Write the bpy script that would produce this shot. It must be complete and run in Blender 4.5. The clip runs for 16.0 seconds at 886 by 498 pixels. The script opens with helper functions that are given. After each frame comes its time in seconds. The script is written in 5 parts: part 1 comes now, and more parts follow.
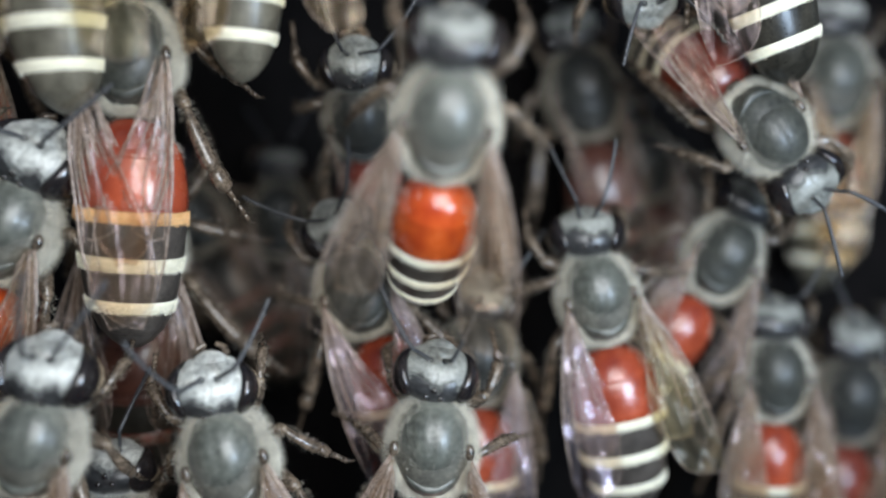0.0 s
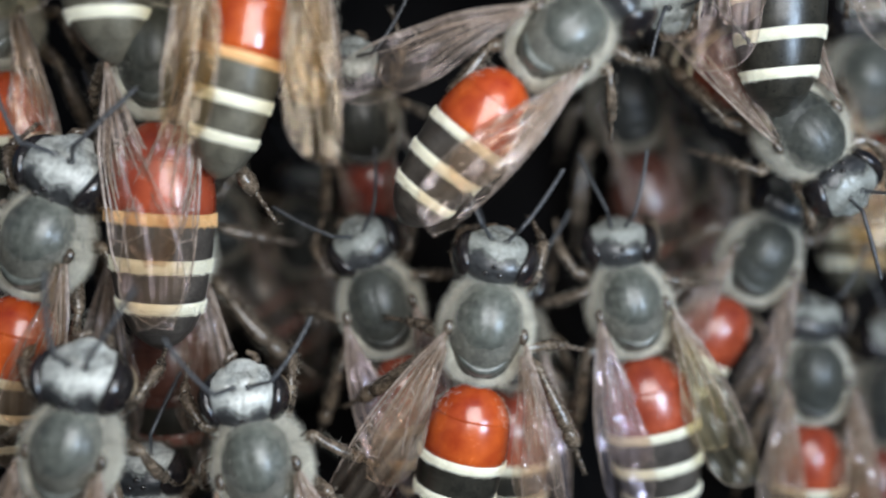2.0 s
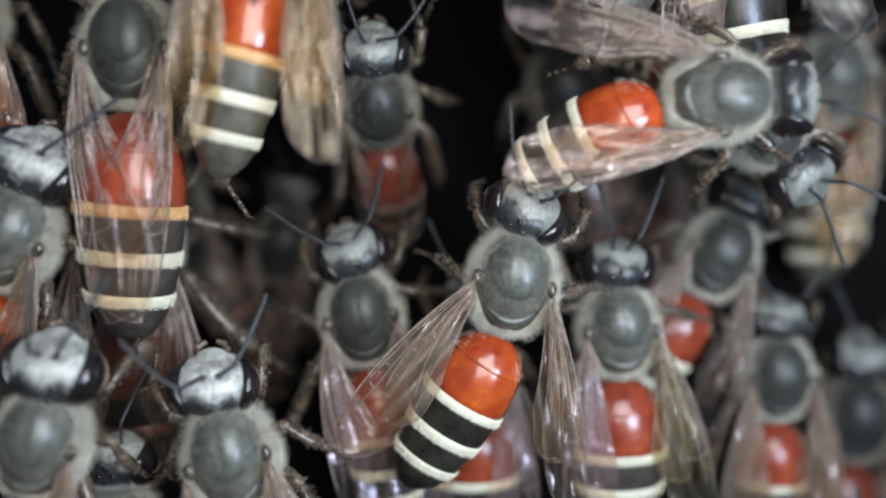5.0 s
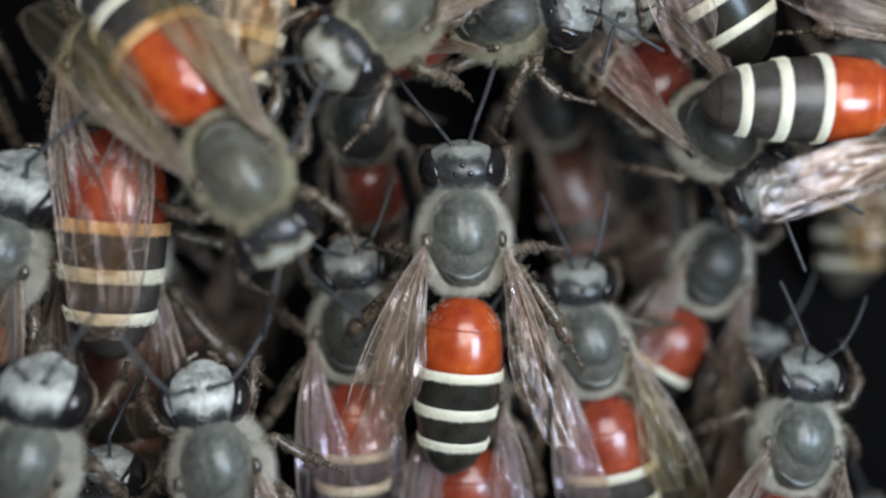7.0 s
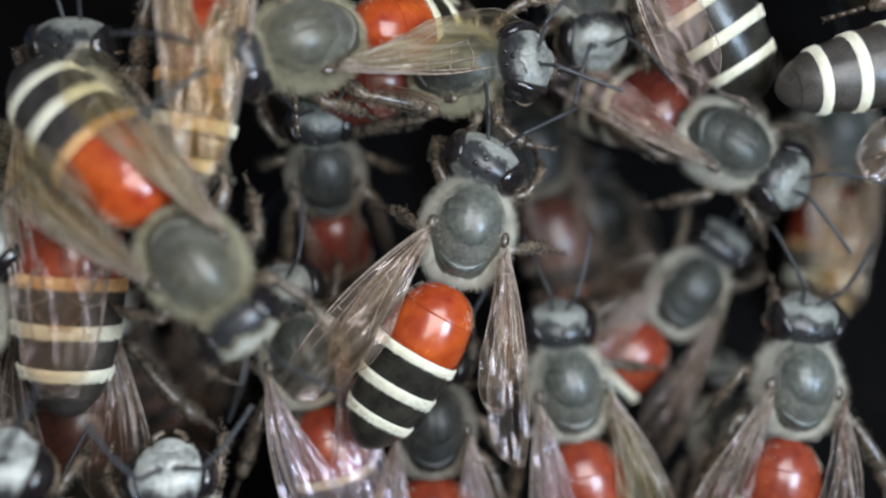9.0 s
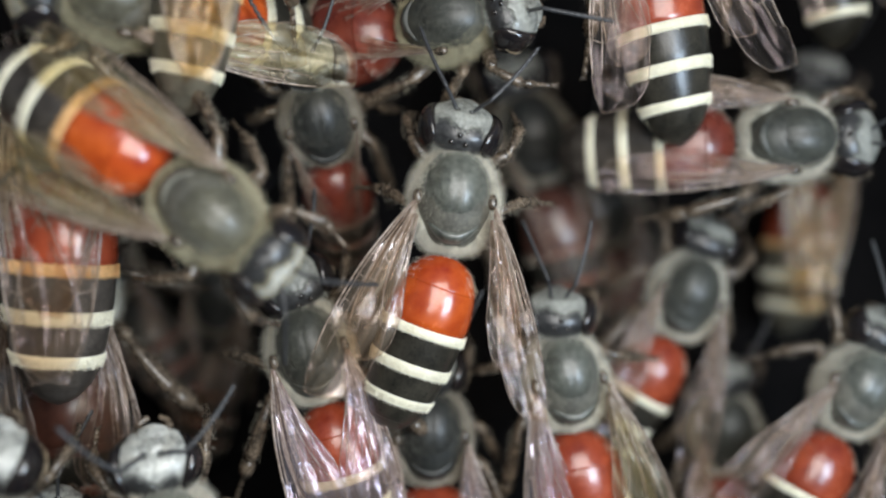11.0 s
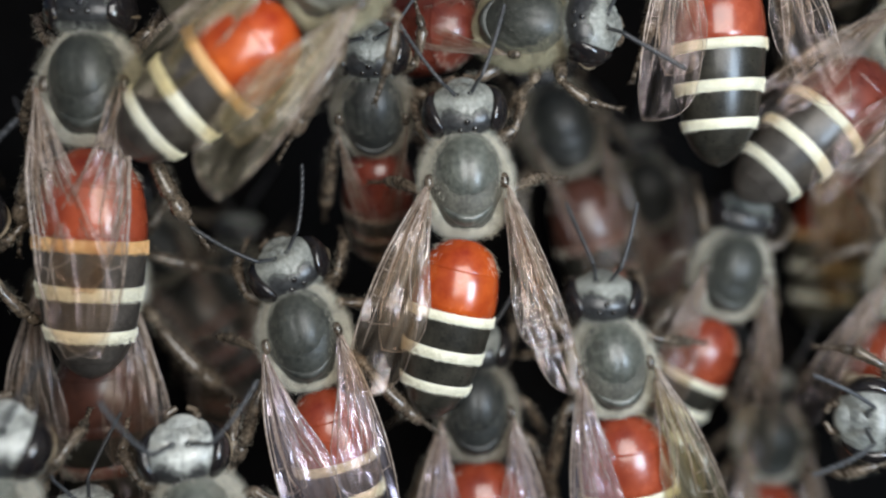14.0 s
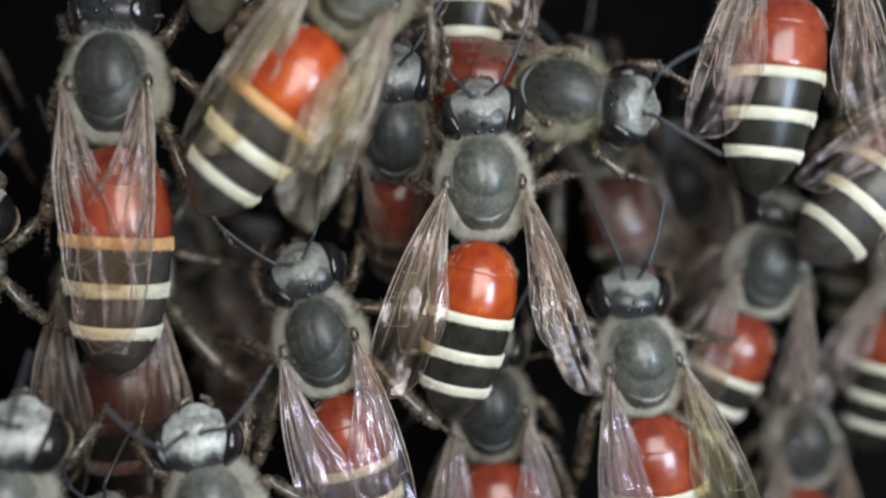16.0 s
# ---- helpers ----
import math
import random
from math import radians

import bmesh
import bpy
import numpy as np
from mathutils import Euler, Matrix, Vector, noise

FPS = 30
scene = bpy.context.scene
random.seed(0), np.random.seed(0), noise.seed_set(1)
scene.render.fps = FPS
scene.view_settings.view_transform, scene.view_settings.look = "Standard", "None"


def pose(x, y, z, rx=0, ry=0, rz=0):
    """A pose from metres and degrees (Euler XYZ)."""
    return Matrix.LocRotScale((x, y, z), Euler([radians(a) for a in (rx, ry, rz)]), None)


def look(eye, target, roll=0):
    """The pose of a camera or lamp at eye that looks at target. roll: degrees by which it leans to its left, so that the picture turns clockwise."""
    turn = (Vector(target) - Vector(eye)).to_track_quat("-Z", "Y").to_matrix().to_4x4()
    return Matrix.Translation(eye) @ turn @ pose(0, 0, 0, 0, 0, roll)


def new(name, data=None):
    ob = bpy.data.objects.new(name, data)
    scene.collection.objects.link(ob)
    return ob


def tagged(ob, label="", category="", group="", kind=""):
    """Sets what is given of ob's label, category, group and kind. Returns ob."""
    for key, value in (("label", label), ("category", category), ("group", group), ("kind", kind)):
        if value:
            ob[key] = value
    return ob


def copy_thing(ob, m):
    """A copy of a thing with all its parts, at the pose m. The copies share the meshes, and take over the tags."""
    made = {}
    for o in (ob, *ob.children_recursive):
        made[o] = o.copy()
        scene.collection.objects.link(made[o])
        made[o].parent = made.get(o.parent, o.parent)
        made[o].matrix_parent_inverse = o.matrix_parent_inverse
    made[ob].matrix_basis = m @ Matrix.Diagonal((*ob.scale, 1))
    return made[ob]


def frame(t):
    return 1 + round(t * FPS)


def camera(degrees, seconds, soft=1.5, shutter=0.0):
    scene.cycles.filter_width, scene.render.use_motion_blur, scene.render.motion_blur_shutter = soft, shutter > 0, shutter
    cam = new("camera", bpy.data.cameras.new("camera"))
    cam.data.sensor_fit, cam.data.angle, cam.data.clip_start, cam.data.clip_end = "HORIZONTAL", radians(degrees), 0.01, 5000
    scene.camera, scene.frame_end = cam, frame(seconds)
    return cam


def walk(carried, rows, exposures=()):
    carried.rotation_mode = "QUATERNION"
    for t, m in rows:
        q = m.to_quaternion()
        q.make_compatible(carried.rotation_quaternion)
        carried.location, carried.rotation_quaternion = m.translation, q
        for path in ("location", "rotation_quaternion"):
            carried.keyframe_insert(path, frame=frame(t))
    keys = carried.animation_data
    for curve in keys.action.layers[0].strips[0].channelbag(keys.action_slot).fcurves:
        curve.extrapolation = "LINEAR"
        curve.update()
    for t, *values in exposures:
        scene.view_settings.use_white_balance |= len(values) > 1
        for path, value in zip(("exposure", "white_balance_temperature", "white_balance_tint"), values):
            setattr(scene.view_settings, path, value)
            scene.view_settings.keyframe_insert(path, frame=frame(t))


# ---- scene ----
cam = camera(52.3, 16.0, soft=2.2, shutter=0.5)
cam.data.dof.use_dof = True
cam.data.dof.focus_distance = 0.0238
cam.data.dof.aperture_fstop = 25.0
walk(cam, [
    (0, pose(0, -0.024, 0, 90.00, 0.00, 0.00)), (0.5, pose(0, -0.024, 0, 89.71, -0.19, 0.06)), (1, pose(0, -0.024, 0, 88.85, -0.31, 0.85)),
    (1.5, pose(0, -0.024, 0, 90.17, 0.33, 1.09)), (2, pose(0, -0.024, 0, 90.21, 0.46, 1.88)), (2.5, pose(0, -0.024, 0, 90.05, 0.29, 2.00)),
    (3, pose(0, -0.024, 0, 90.09, 0.34, 1.67)), (3.5, pose(0, -0.024, 0, 90.99, 0.71, 2.48)), (4, pose(0, -0.024, 0, 90.59, 0.45, 2.60)),
    (4.5, pose(0, -0.024, 0, 89.76, 0.07, 0.53)), (7, pose(0, -0.024, 0, 91.15, -0.45, -0.58)), (7.5, pose(0, -0.024, 0, 91.60, -0.31, -1.11)),
    (8, pose(0, -0.024, 0, 91.83, -0.28, -1.00)), (8.5, pose(0, -0.024, 0, 91.66, -0.17, -1.10)), (9, pose(0, -0.024, 0, 94.18, 0.15, -2.54)),
    (9.5, pose(0, -0.024, 0, 92.65, 0.20, -2.90)), (12, pose(0, -0.024, 0, 94.00, -0.35, -2.20)), (12.5, pose(0, -0.024, 0, 93.90, -0.45, -0.40)),
    (13, pose(0, -0.024, 0, 93.60, -0.50, -1.15)), (13.5, pose(0, -0.024, 0, 93.69, -0.31, -0.32)), (14, pose(0, -0.024, 0, 92.54, 0.48, -0.26)),
    (14.5, pose(0, -0.024, 0, 92.58, 0.65, 0.13)), (15, pose(0, -0.024, 0, 91.05, 0.54, 0.02)), (15.5, pose(0, -0.024, 0, 90.37, 0.77, 1.33)),
    (16, pose(0, -0.024, 0, 92.55, 0.87, 1.43))],
    exposures=[(0, 0.20, 6100, 10), (1, 0.15, 6120, 10), (2, 0.08, 6140, 10), (3.2, 0.05, 6130, 10), (4.5, 0.01, 6050, 10), (7, -0.26, 6120, 10),
               (8.5, -0.20, 6150, 11), (9, -0.10, 6100, 10), (9.5, -0.23, 6450, 10), (12, 0.06, 6500, 10), (13.5, 0.05, 6500, 10), (14, -0.06, 6450, 10), (15, -0.21, 6350, 10), (16, -0.22, 6350, 10)])

# ---- world and light ----
world = bpy.data.worlds.new("shaded_sky")
scene.world = world
world.use_nodes = True
wn = world.node_tree.nodes
sky = wn.new("ShaderNodeTexSky")
sky.sky_type = "NISHITA"
sky.sun_disc = False
sky.sun_elevation = radians(50)
sky.sun_rotation = radians(160)
world.node_tree.links.new(sky.outputs["Color"], wn["Background"].inputs["Color"])
wn["Background"].inputs["Strength"].default_value = 0.025


def led(name, eye, target, size, watts, colour):
    """A small square light panel beside the lens."""
    data = bpy.data.lights.new(name, "AREA")
    data.shape, data.size, data.energy, data.color = "SQUARE", size, watts, colour
    ob = new(name, data)
    ob.matrix_world = look(eye, target)
    return ob


led("lens_light", (0.007, -0.0285, 0.0055), (0.002, 0.0, 0.0), 0.021, 0.0118, (1.0, 0.985, 0.95))
led("side_light", (0.020, -0.026, -0.005), (0.004, 0.0, 0.0), 0.010, 0.0088, (0.66, 0.82, 1.0))

# ---- materials ----
def material(name, low, high, scale, rough, bump=0.0, fine=4.0, metal=0.0, coat=0.0, spec=0.5, vary=0.12, island=0.0, sheen=0.0):
    """Two colours mixed by coarse and fine noise, with relief; scale in cells per millimetre."""
    m = bpy.data.materials.new(name)
    m.use_nodes = True
    nt = m.node_tree
    n, l = nt.nodes, nt.links
    b = n["Principled BSDF"]
    co = n.new("ShaderNodeTexCoord")
    big = n.new("ShaderNodeTexNoise")
    big.inputs["Scale"].default_value = scale * 1000
    big.inputs["Detail"].default_value = 5
    small = n.new("ShaderNodeTexNoise")
    small.inputs["Scale"].default_value = scale * fine * 1000
    small.inputs["Detail"].default_value = 3
    for t in (big, small):
        l.new(co.outputs["Object"], t.inputs["Vector"])
    add = n.new("ShaderNodeMath")
    add.operation = "MULTIPLY_ADD"
    add.inputs[1].default_value = 0.45
    l.new(small.outputs["Fac"], add.inputs[0])
    half = n.new("ShaderNodeMath")
    half.operation = "MULTIPLY"
    half.inputs[1].default_value = 0.55
    l.new(big.outputs["Fac"], half.inputs[0])
    l.new(half.outputs[0], add.inputs[2])
    ramp = n.new("ShaderNodeValToRGB")
    ramp.color_ramp.elements[0].position, ramp.color_ramp.elements[1].position = 0.34, 0.66
    ramp.color_ramp.elements[0].color = (*low, 1)
    ramp.color_ramp.elements[1].color = (*high, 1)
    l.new(add.outputs[0], ramp.inputs["Fac"])
    hsv = n.new("ShaderNodeHueSaturation")
    l.new(ramp.outputs["Color"], hsv.inputs["Color"])
    rnd = n.new("ShaderNodeMapRange")
    rnd.inputs["To Min"].default_value, rnd.inputs["To Max"].default_value = 1 - vary, 1 + vary
    if island:
        geo = n.new("ShaderNodeNewGeometry")
        l.new(geo.outputs["Random Per Island"], rnd.inputs["Value"])
    else:
        info = n.new("ShaderNodeObjectInfo")
        l.new(info.outputs["Random"], rnd.inputs["Value"])
    l.new(rnd.outputs["Result"], hsv.inputs["Value"])
    l.new(hsv.outputs["Color"], b.inputs["Base Color"])
    rr = n.new("ShaderNodeMapRange")
    rr.inputs["To Min"].default_value, rr.inputs["To Max"].default_value = max(0.02, rough - 0.08), rough + 0.1
    l.new(small.outputs["Fac"], rr.inputs["Value"])
    l.new(rr.outputs["Result"], b.inputs["Roughness"])
    b.inputs["Metallic"].default_value = metal
    b.inputs["Coat Weight"].default_value = coat
    b.inputs["Coat Roughness"].default_value = 0.12
    b.inputs["Specular IOR Level"].default_value = spec
    b.inputs["Sheen Weight"].default_value = sheen
    if bump:
        bp = n.new("ShaderNodeBump")
        bp.inputs["Strength"].default_value = bump
        bp.inputs["Distance"].default_value = 0.00003
        l.new(add.outputs[0], bp.inputs["Height"])
        l.new(bp.outputs["Normal"], b.inputs["Normal"])
    return m


def wing_material(name, low, high, opaque, gloss=(0.040, 0.031, 0.036), rough=0.12, tint=(0.95, 0.89, 0.82)):
    """Clear brown membrane: mostly lets light through, with a glossy pink-green film."""
    m = bpy.data.materials.new(name)
    m.use_nodes = True
    nt = m.node_tree
    n, l = nt.nodes, nt.links
    b = n["Principled BSDF"]
    co = n.new("ShaderNodeTexCoord")
    tx = n.new("ShaderNodeTexNoise")
    tx.inputs["Scale"].default_value = 1500
    tx.inputs["Detail"].default_value = 4
    tx.inputs["Distortion"].default_value = 0.25
    long = n.new("ShaderNodeMapping")
    long.inputs["Scale"].default_value = (2.4, 0.11, 0.6)
    l.new(co.outputs["Object"], long.inputs["Vector"])
    l.new(long.outputs["Vector"], tx.inputs["Vector"])
    ramp = n.new("ShaderNodeValToRGB")
    ramp.color_ramp.elements[0].position, ramp.color_ramp.elements[1].position = 0.35, 0.65
    ramp.color_ramp.elements[0].color = (*low, 1)
    ramp.color_ramp.elements[1].color = (*high, 1)
    l.new(tx.outputs["Fac"], ramp.inputs["Fac"])
    l.new(ramp.outputs["Color"], b.inputs["Base Color"])
    b.inputs["Roughness"].default_value = 0.22
    b.inputs["Specular IOR Level"].default_value = 0.6
    b.inputs["Coat Weight"].default_value = 0.0
    b.inputs["Coat Roughness"].default_value = 0.12
    b.inputs["Coat Tint"].default_value = (1.0, 0.86, 0.92, 1)
    bp = n.new("ShaderNodeBump")
    bp.inputs["Strength"].default_value = 1.0
    bp.inputs["Distance"].default_value = 0.00009
    fine = n.new("ShaderNodeTexNoise")
    fine.inputs["Scale"].default_value = 4200
    fine.inputs["Detail"].default_value = 3
    fine.inputs["Distortion"].default_value = 0.3
    short = n.new("ShaderNodeMapping")
    short.inputs["Scale"].default_value = (1.9, 0.10, 0.5)
    l.new(co.outputs["Object"], short.inputs["Vector"])
    l.new(short.outputs["Vector"], fine.inputs["Vector"])
    rise = n.new("ShaderNodeMath")
    rise.operation = "MULTIPLY_ADD"
    rise.inputs[1].default_value = 0.42
    l.new(fine.outputs["Fac"], rise.inputs[0])
    l.new(tx.outputs["Fac"], rise.inputs[2])
    l.new(rise.outputs[0], bp.inputs["Height"])
    l.new(bp.outputs["Normal"], b.inputs["Normal"])
    clear = n.new("ShaderNodeBsdfTransparent")
    clear.inputs["Color"].default_value = (*tint, 1)
    mix = n.new("ShaderNodeMixShader")
    amount = n.new("ShaderNodeMapRange")
    amount.inputs["From Min"].default_value, amount.inputs["From Max"].default_value = 0.34, 0.68
    amount.inputs["To Min"].default_value, amount.inputs["To Max"].default_value = opaque * 0.25, opaque * 1.9
    l.new(tx.outputs["Fac"], amount.inputs["Value"])
    apart = n.new("ShaderNodeSeparateXYZ")
    l.new(co.outputs["Object"], apart.inputs["Vector"])
    root = n.new("ShaderNodeMapRange")
    root.inputs["From Min"].default_value, root.inputs["From Max"].default_value = -0.0042, -0.0004
    root.inputs["To Min"].default_value, root.inputs["To Max"].default_value = 0.55, 2.6
    l.new(apart.outputs["Y"], root.inputs["Value"])
    thick = n.new("ShaderNodeMath")
    thick.operation = "MULTIPLY"
    l.new(amount.outputs["Result"], thick.inputs[0])
    l.new(root.outputs["Result"], thick.inputs[1])
    l.new(thick.outputs[0], mix.inputs["Fac"])
    l.new(clear.outputs[0], mix.inputs[1])
    l.new(b.outputs[0], mix.inputs[2])
    shine = n.new("ShaderNodeBsdfGlossy")
    shine.inputs["Color"].default_value = (*gloss, 1)
    shine.inputs["Roughness"].default_value = rough
    l.new(bp.outputs["Normal"], shine.inputs["Normal"])
    both = n.new("ShaderNodeAddShader")
    l.new(mix.outputs[0], both.inputs[0])
    l.new(shine.outputs[0], both.inputs[1])
    l.new(both.outputs[0], n["Material Output"].inputs["Surface"])
    return m


SCUTUM = material("grey_black_cuticle", (0.026, 0.029, 0.025), (0.138, 0.146, 0.122), 0.9, 0.39, 0.9, 7.0, coat=0.18, spec=0.75)
OLIVE_SCUTUM = material("olive_grey_back", (0.030, 0.029, 0.019), (0.120, 0.114, 0.080), 0.9, 0.42, 0.6, 9.0, coat=0.1, spec=0.7)
# Black copy of the back cuticle: shade deep in the swarm, put into colour.
SHADOW_BLACK = material("shadowed_black_cuticle", (0.009, 0.010, 0.010), (0.036, 0.038, 0.034), 0.9, 0.46, 0.6, 9.0, coat=0.05, spec=0.5)
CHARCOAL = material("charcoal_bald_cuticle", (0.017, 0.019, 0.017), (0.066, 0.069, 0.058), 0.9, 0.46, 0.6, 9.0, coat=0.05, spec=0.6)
THORAX = material("dark_thorax_skin", (0.05, 0.048, 0.040), (0.13, 0.125, 0.10), 3.0, 0.6, 0.6)
PILE = material("cream_grey_hair", (0.42, 0.395, 0.315), (0.72, 0.69, 0.58), 1.0, 0.55, vary=0.3, island=1.0, sheen=0.3)
OLIVE_HAIR = material("olive_brown_hair", (0.25, 0.225, 0.14), (0.52, 0.475, 0.32), 1.0, 0.55, vary=0.3, island=1.0, sheen=0.2)
FACE = material("silver_face_hair", (0.13, 0.135, 0.125), (0.66, 0.67, 0.62), 1.5, 0.40, 0.5, 7.0, spec=0.6, coat=0.25)
GREY_FACE = material("dull_grey_face_hair", (0.07, 0.073, 0.068), (0.37, 0.38, 0.345), 1.2, 0.42, 0.5, 7.0, spec=0.55, coat=0.2)
GREY_FACE_HAIR = material("dull_grey_hair", (0.14, 0.145, 0.13), (0.42, 0.43, 0.38), 1.5, 0.4, vary=0.3, island=1.0)
TAN = material("tan_cuticle", (0.09, 0.068, 0.045), (0.22, 0.17, 0.115), 3.0, 0.35, 0.2, coat=0.3)
FACE_HAIR = material("silver_hair", (0.24, 0.25, 0.235), (0.70, 0.71, 0.66), 1.5, 0.38, vary=0.3, island=1.0)
RIM = material("tan_eye_rim", (0.13, 0.095, 0.060), (0.30, 0.235, 0.155), 3.0, 0.35, 0.2, coat=0.3)
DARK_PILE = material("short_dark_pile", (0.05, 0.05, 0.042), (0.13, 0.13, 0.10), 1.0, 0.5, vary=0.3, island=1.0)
SHORT_PILE = material("short_grey_pile", (0.10, 0.10, 0.085), (0.26, 0.26, 0.215), 1.0, 0.5, vary=0.3, island=1.0)
FEELER = material("grey_black_feeler", (0.020, 0.021, 0.023), (0.060, 0.062, 0.066), 5.0, 0.42, 0.2)
BLACK = material("black_glossy_cuticle", (0.010, 0.010, 0.011), (0.045, 0.046, 0.046), 2.5, 0.34, 0.5, coat=0.2)
EYE = material("black_compound_eye", (0.006, 0.006, 0.008), (0.022, 0.018, 0.016), 3.0, 0.14, 0.15, 12.0, coat=0.5)
OCELLUS = material("dark_glassy_ocellus", (0.01, 0.01, 0.012), (0.03, 0.025, 0.02), 5.0, 0.05, coat=0.6)
RED = material("orange_red_cuticle", (0.24, 0.018, 0.007), (0.60, 0.115, 0.020), 0.7, 0.24, 0.05, 2.6, coat=0.6)
BRICK = material("brick_red_cuticle", (0.14, 0.018, 0.010), (0.38, 0.075, 0.030), 0.7, 0.25, 0.06, 2.6, coat=0.5)
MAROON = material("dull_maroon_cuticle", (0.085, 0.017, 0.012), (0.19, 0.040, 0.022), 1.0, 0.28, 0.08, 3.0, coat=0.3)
# Maroon darkened for bees under others; their shade is in the colour.
SHADE_MAROON = material("shade_maroon_cuticle", (0.040, 0.017, 0.013), (0.110, 0.042, 0.028), 1.0, 0.30, 0.08, 3.0, coat=0.25)
# Black plates paled: the wing veil and haze over them, as colour.
HAZED_DARK = material("hazed_olive_cuticle", (0.050, 0.046, 0.034), (0.150, 0.138, 0.104), 1.6, 0.34, 0.5, 9.0, coat=0.1)
ASH = material("brown_grey_cuticle", (0.028, 0.024, 0.021), (0.088, 0.077, 0.066), 1.6, 0.32, 0.5, 9.0, coat=0.1)
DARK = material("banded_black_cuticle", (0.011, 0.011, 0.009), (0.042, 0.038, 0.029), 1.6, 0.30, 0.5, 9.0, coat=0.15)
BAND = material("cream_band", (0.66, 0.63, 0.48), (0.86, 0.84, 0.70), 2.5, 0.6, 0.3, 8.0, sheen=0.2)
BAND_HAIR = material("cream_band_hair", (0.70, 0.67, 0.52), (0.88, 0.86, 0.74), 4.0, 0.55, vary=0.2, island=1.0)
AMBER_BAND = material("amber_band", (0.62, 0.36, 0.14), (0.78, 0.52, 0.26), 6.0, 0.5, 0.5)
LEG = material("brown_black_leg", (0.022, 0.018, 0.014), (0.165, 0.125, 0.088), 2.2, 0.26, 0.5, coat=0.4)
LEG_HAIR = material("brown_leg_hair", (0.17, 0.15, 0.11), (0.42, 0.38, 0.31), 2.0, 0.5, vary=0.2, island=1.0)
VEIN = material("brown_wing_vein", (0.14, 0.100, 0.075), (0.40, 0.32, 0.265), 2.0, 0.22, 0.3, coat=0.4)
WING = wing_material("brown_clear_membrane", (0.26, 0.19, 0.13), (0.46, 0.37, 0.28), 0.10, (0.070, 0.059, 0.056), 0.15, (0.90, 0.82, 0.73))
LILAC_WING = wing_material("lilac_shining_membrane", (0.30, 0.255, 0.275), (0.54, 0.47, 0.51), 0.095, (0.110, 0.092, 0.106), 0.17)
SMOKY_WING = wing_material("smoky_olive_membrane", (0.24, 0.20, 0.13), (0.42, 0.37, 0.25), 0.145, (0.026, 0.023, 0.018), 0.20, (0.90, 0.84, 0.68))
DULL_WING = wing_material("dull_thin_membrane", (0.24, 0.20, 0.17), (0.40, 0.34, 0.29), 0.055, (0.024, 0.020, 0.021), 0.17)
BROWN_WING = wing_material("brown_thick_membrane", (0.16, 0.105, 0.05), (0.32, 0.22, 0.115), 0.20, (0.050, 0.042, 0.032), 0.18, (0.84, 0.74, 0.58))
# Near-black that paints the shade in the gaps between the bees.
GAP_BLACK = material("gap_shade_black", (0.002, 0.002, 0.002), (0.007, 0.006, 0.006), 0.5, 0.85, 0.8, spec=0.1)


# ---- mesh helpers, in millimetres ----
def finish(bm, name, mat, smooth=True):
    bmesh.ops.scale(bm, vec=(0.001, 0.001, 0.001), verts=bm.verts)
    bmesh.ops.recalc_face_normals(bm, faces=bm.faces)
    me = bpy.data.meshes.new(name)
    bm.to_mesh(me)
    bm.free()
    me.materials.append(mat)
    if smooth:
        me.polygons.foreach_set("use_smooth", [True] * len(me.polygons))
    return me


def part(name, bm, mat, parent, label="", m=None, smooth=True):
    """Links a bmesh (in millimetres) as one mesh object under a thing or a part, at the local pose m."""
    ob = new(name, finish(bm, name, mat, smooth))
    ob.parent = parent
    if m is not None:
        ob.matrix_local = m
    if label:
        tagged(ob, label)
    return ob


def mm(x, y, z, rx=0, ry=0, rz=0):
    return pose(x / 1000, y / 1000, z / 1000, rx, ry, rz)


def ellipsoid(bm, c, r, nu=32, nv=18, keep=None, warp=None):
    """A rounded body; keep(x, y, z) on the unit ball picks a patch of it, warp bends the point."""
    grid = {}
    for j in range(nv + 1):
        th = math.pi * j / nv
        for i in range(nu if 0 < j < nv else 1):
            ph = 2 * math.pi * i / nu
            p = Vector((math.sin(th) * math.cos(ph), math.sin(th) * math.sin(ph), math.cos(th)))
            q = Vector((c[0] + r[0] * p.x, c[1] + r[1] * p.y, c[2] + r[2] * p.z))
            grid[i, j] = (p, warp(p, q) if warp else q)
    made = {}

    def vert(i, j):
        i = i % nu if 0 < j < nv else 0
        if (i, j) not in made:
            made[i, j] = bm.verts.new(grid[i, j][1])
        return made[i, j]

    for j in range(nv):
        for i in range(nu):
            ks = [(i, j), (i + 1, j), (i + 1, j + 1), (i, j + 1)]
            ks = [(a % nu if 0 < b < nv else 0, b) for a, b in ks]
            us = list(dict.fromkeys(ks))
            if len(us) < 3:
                continue
            if keep and not all(keep(*grid[k][0]) for k in us):
                continue
            bm.faces.new([vert(*k) for k in us])


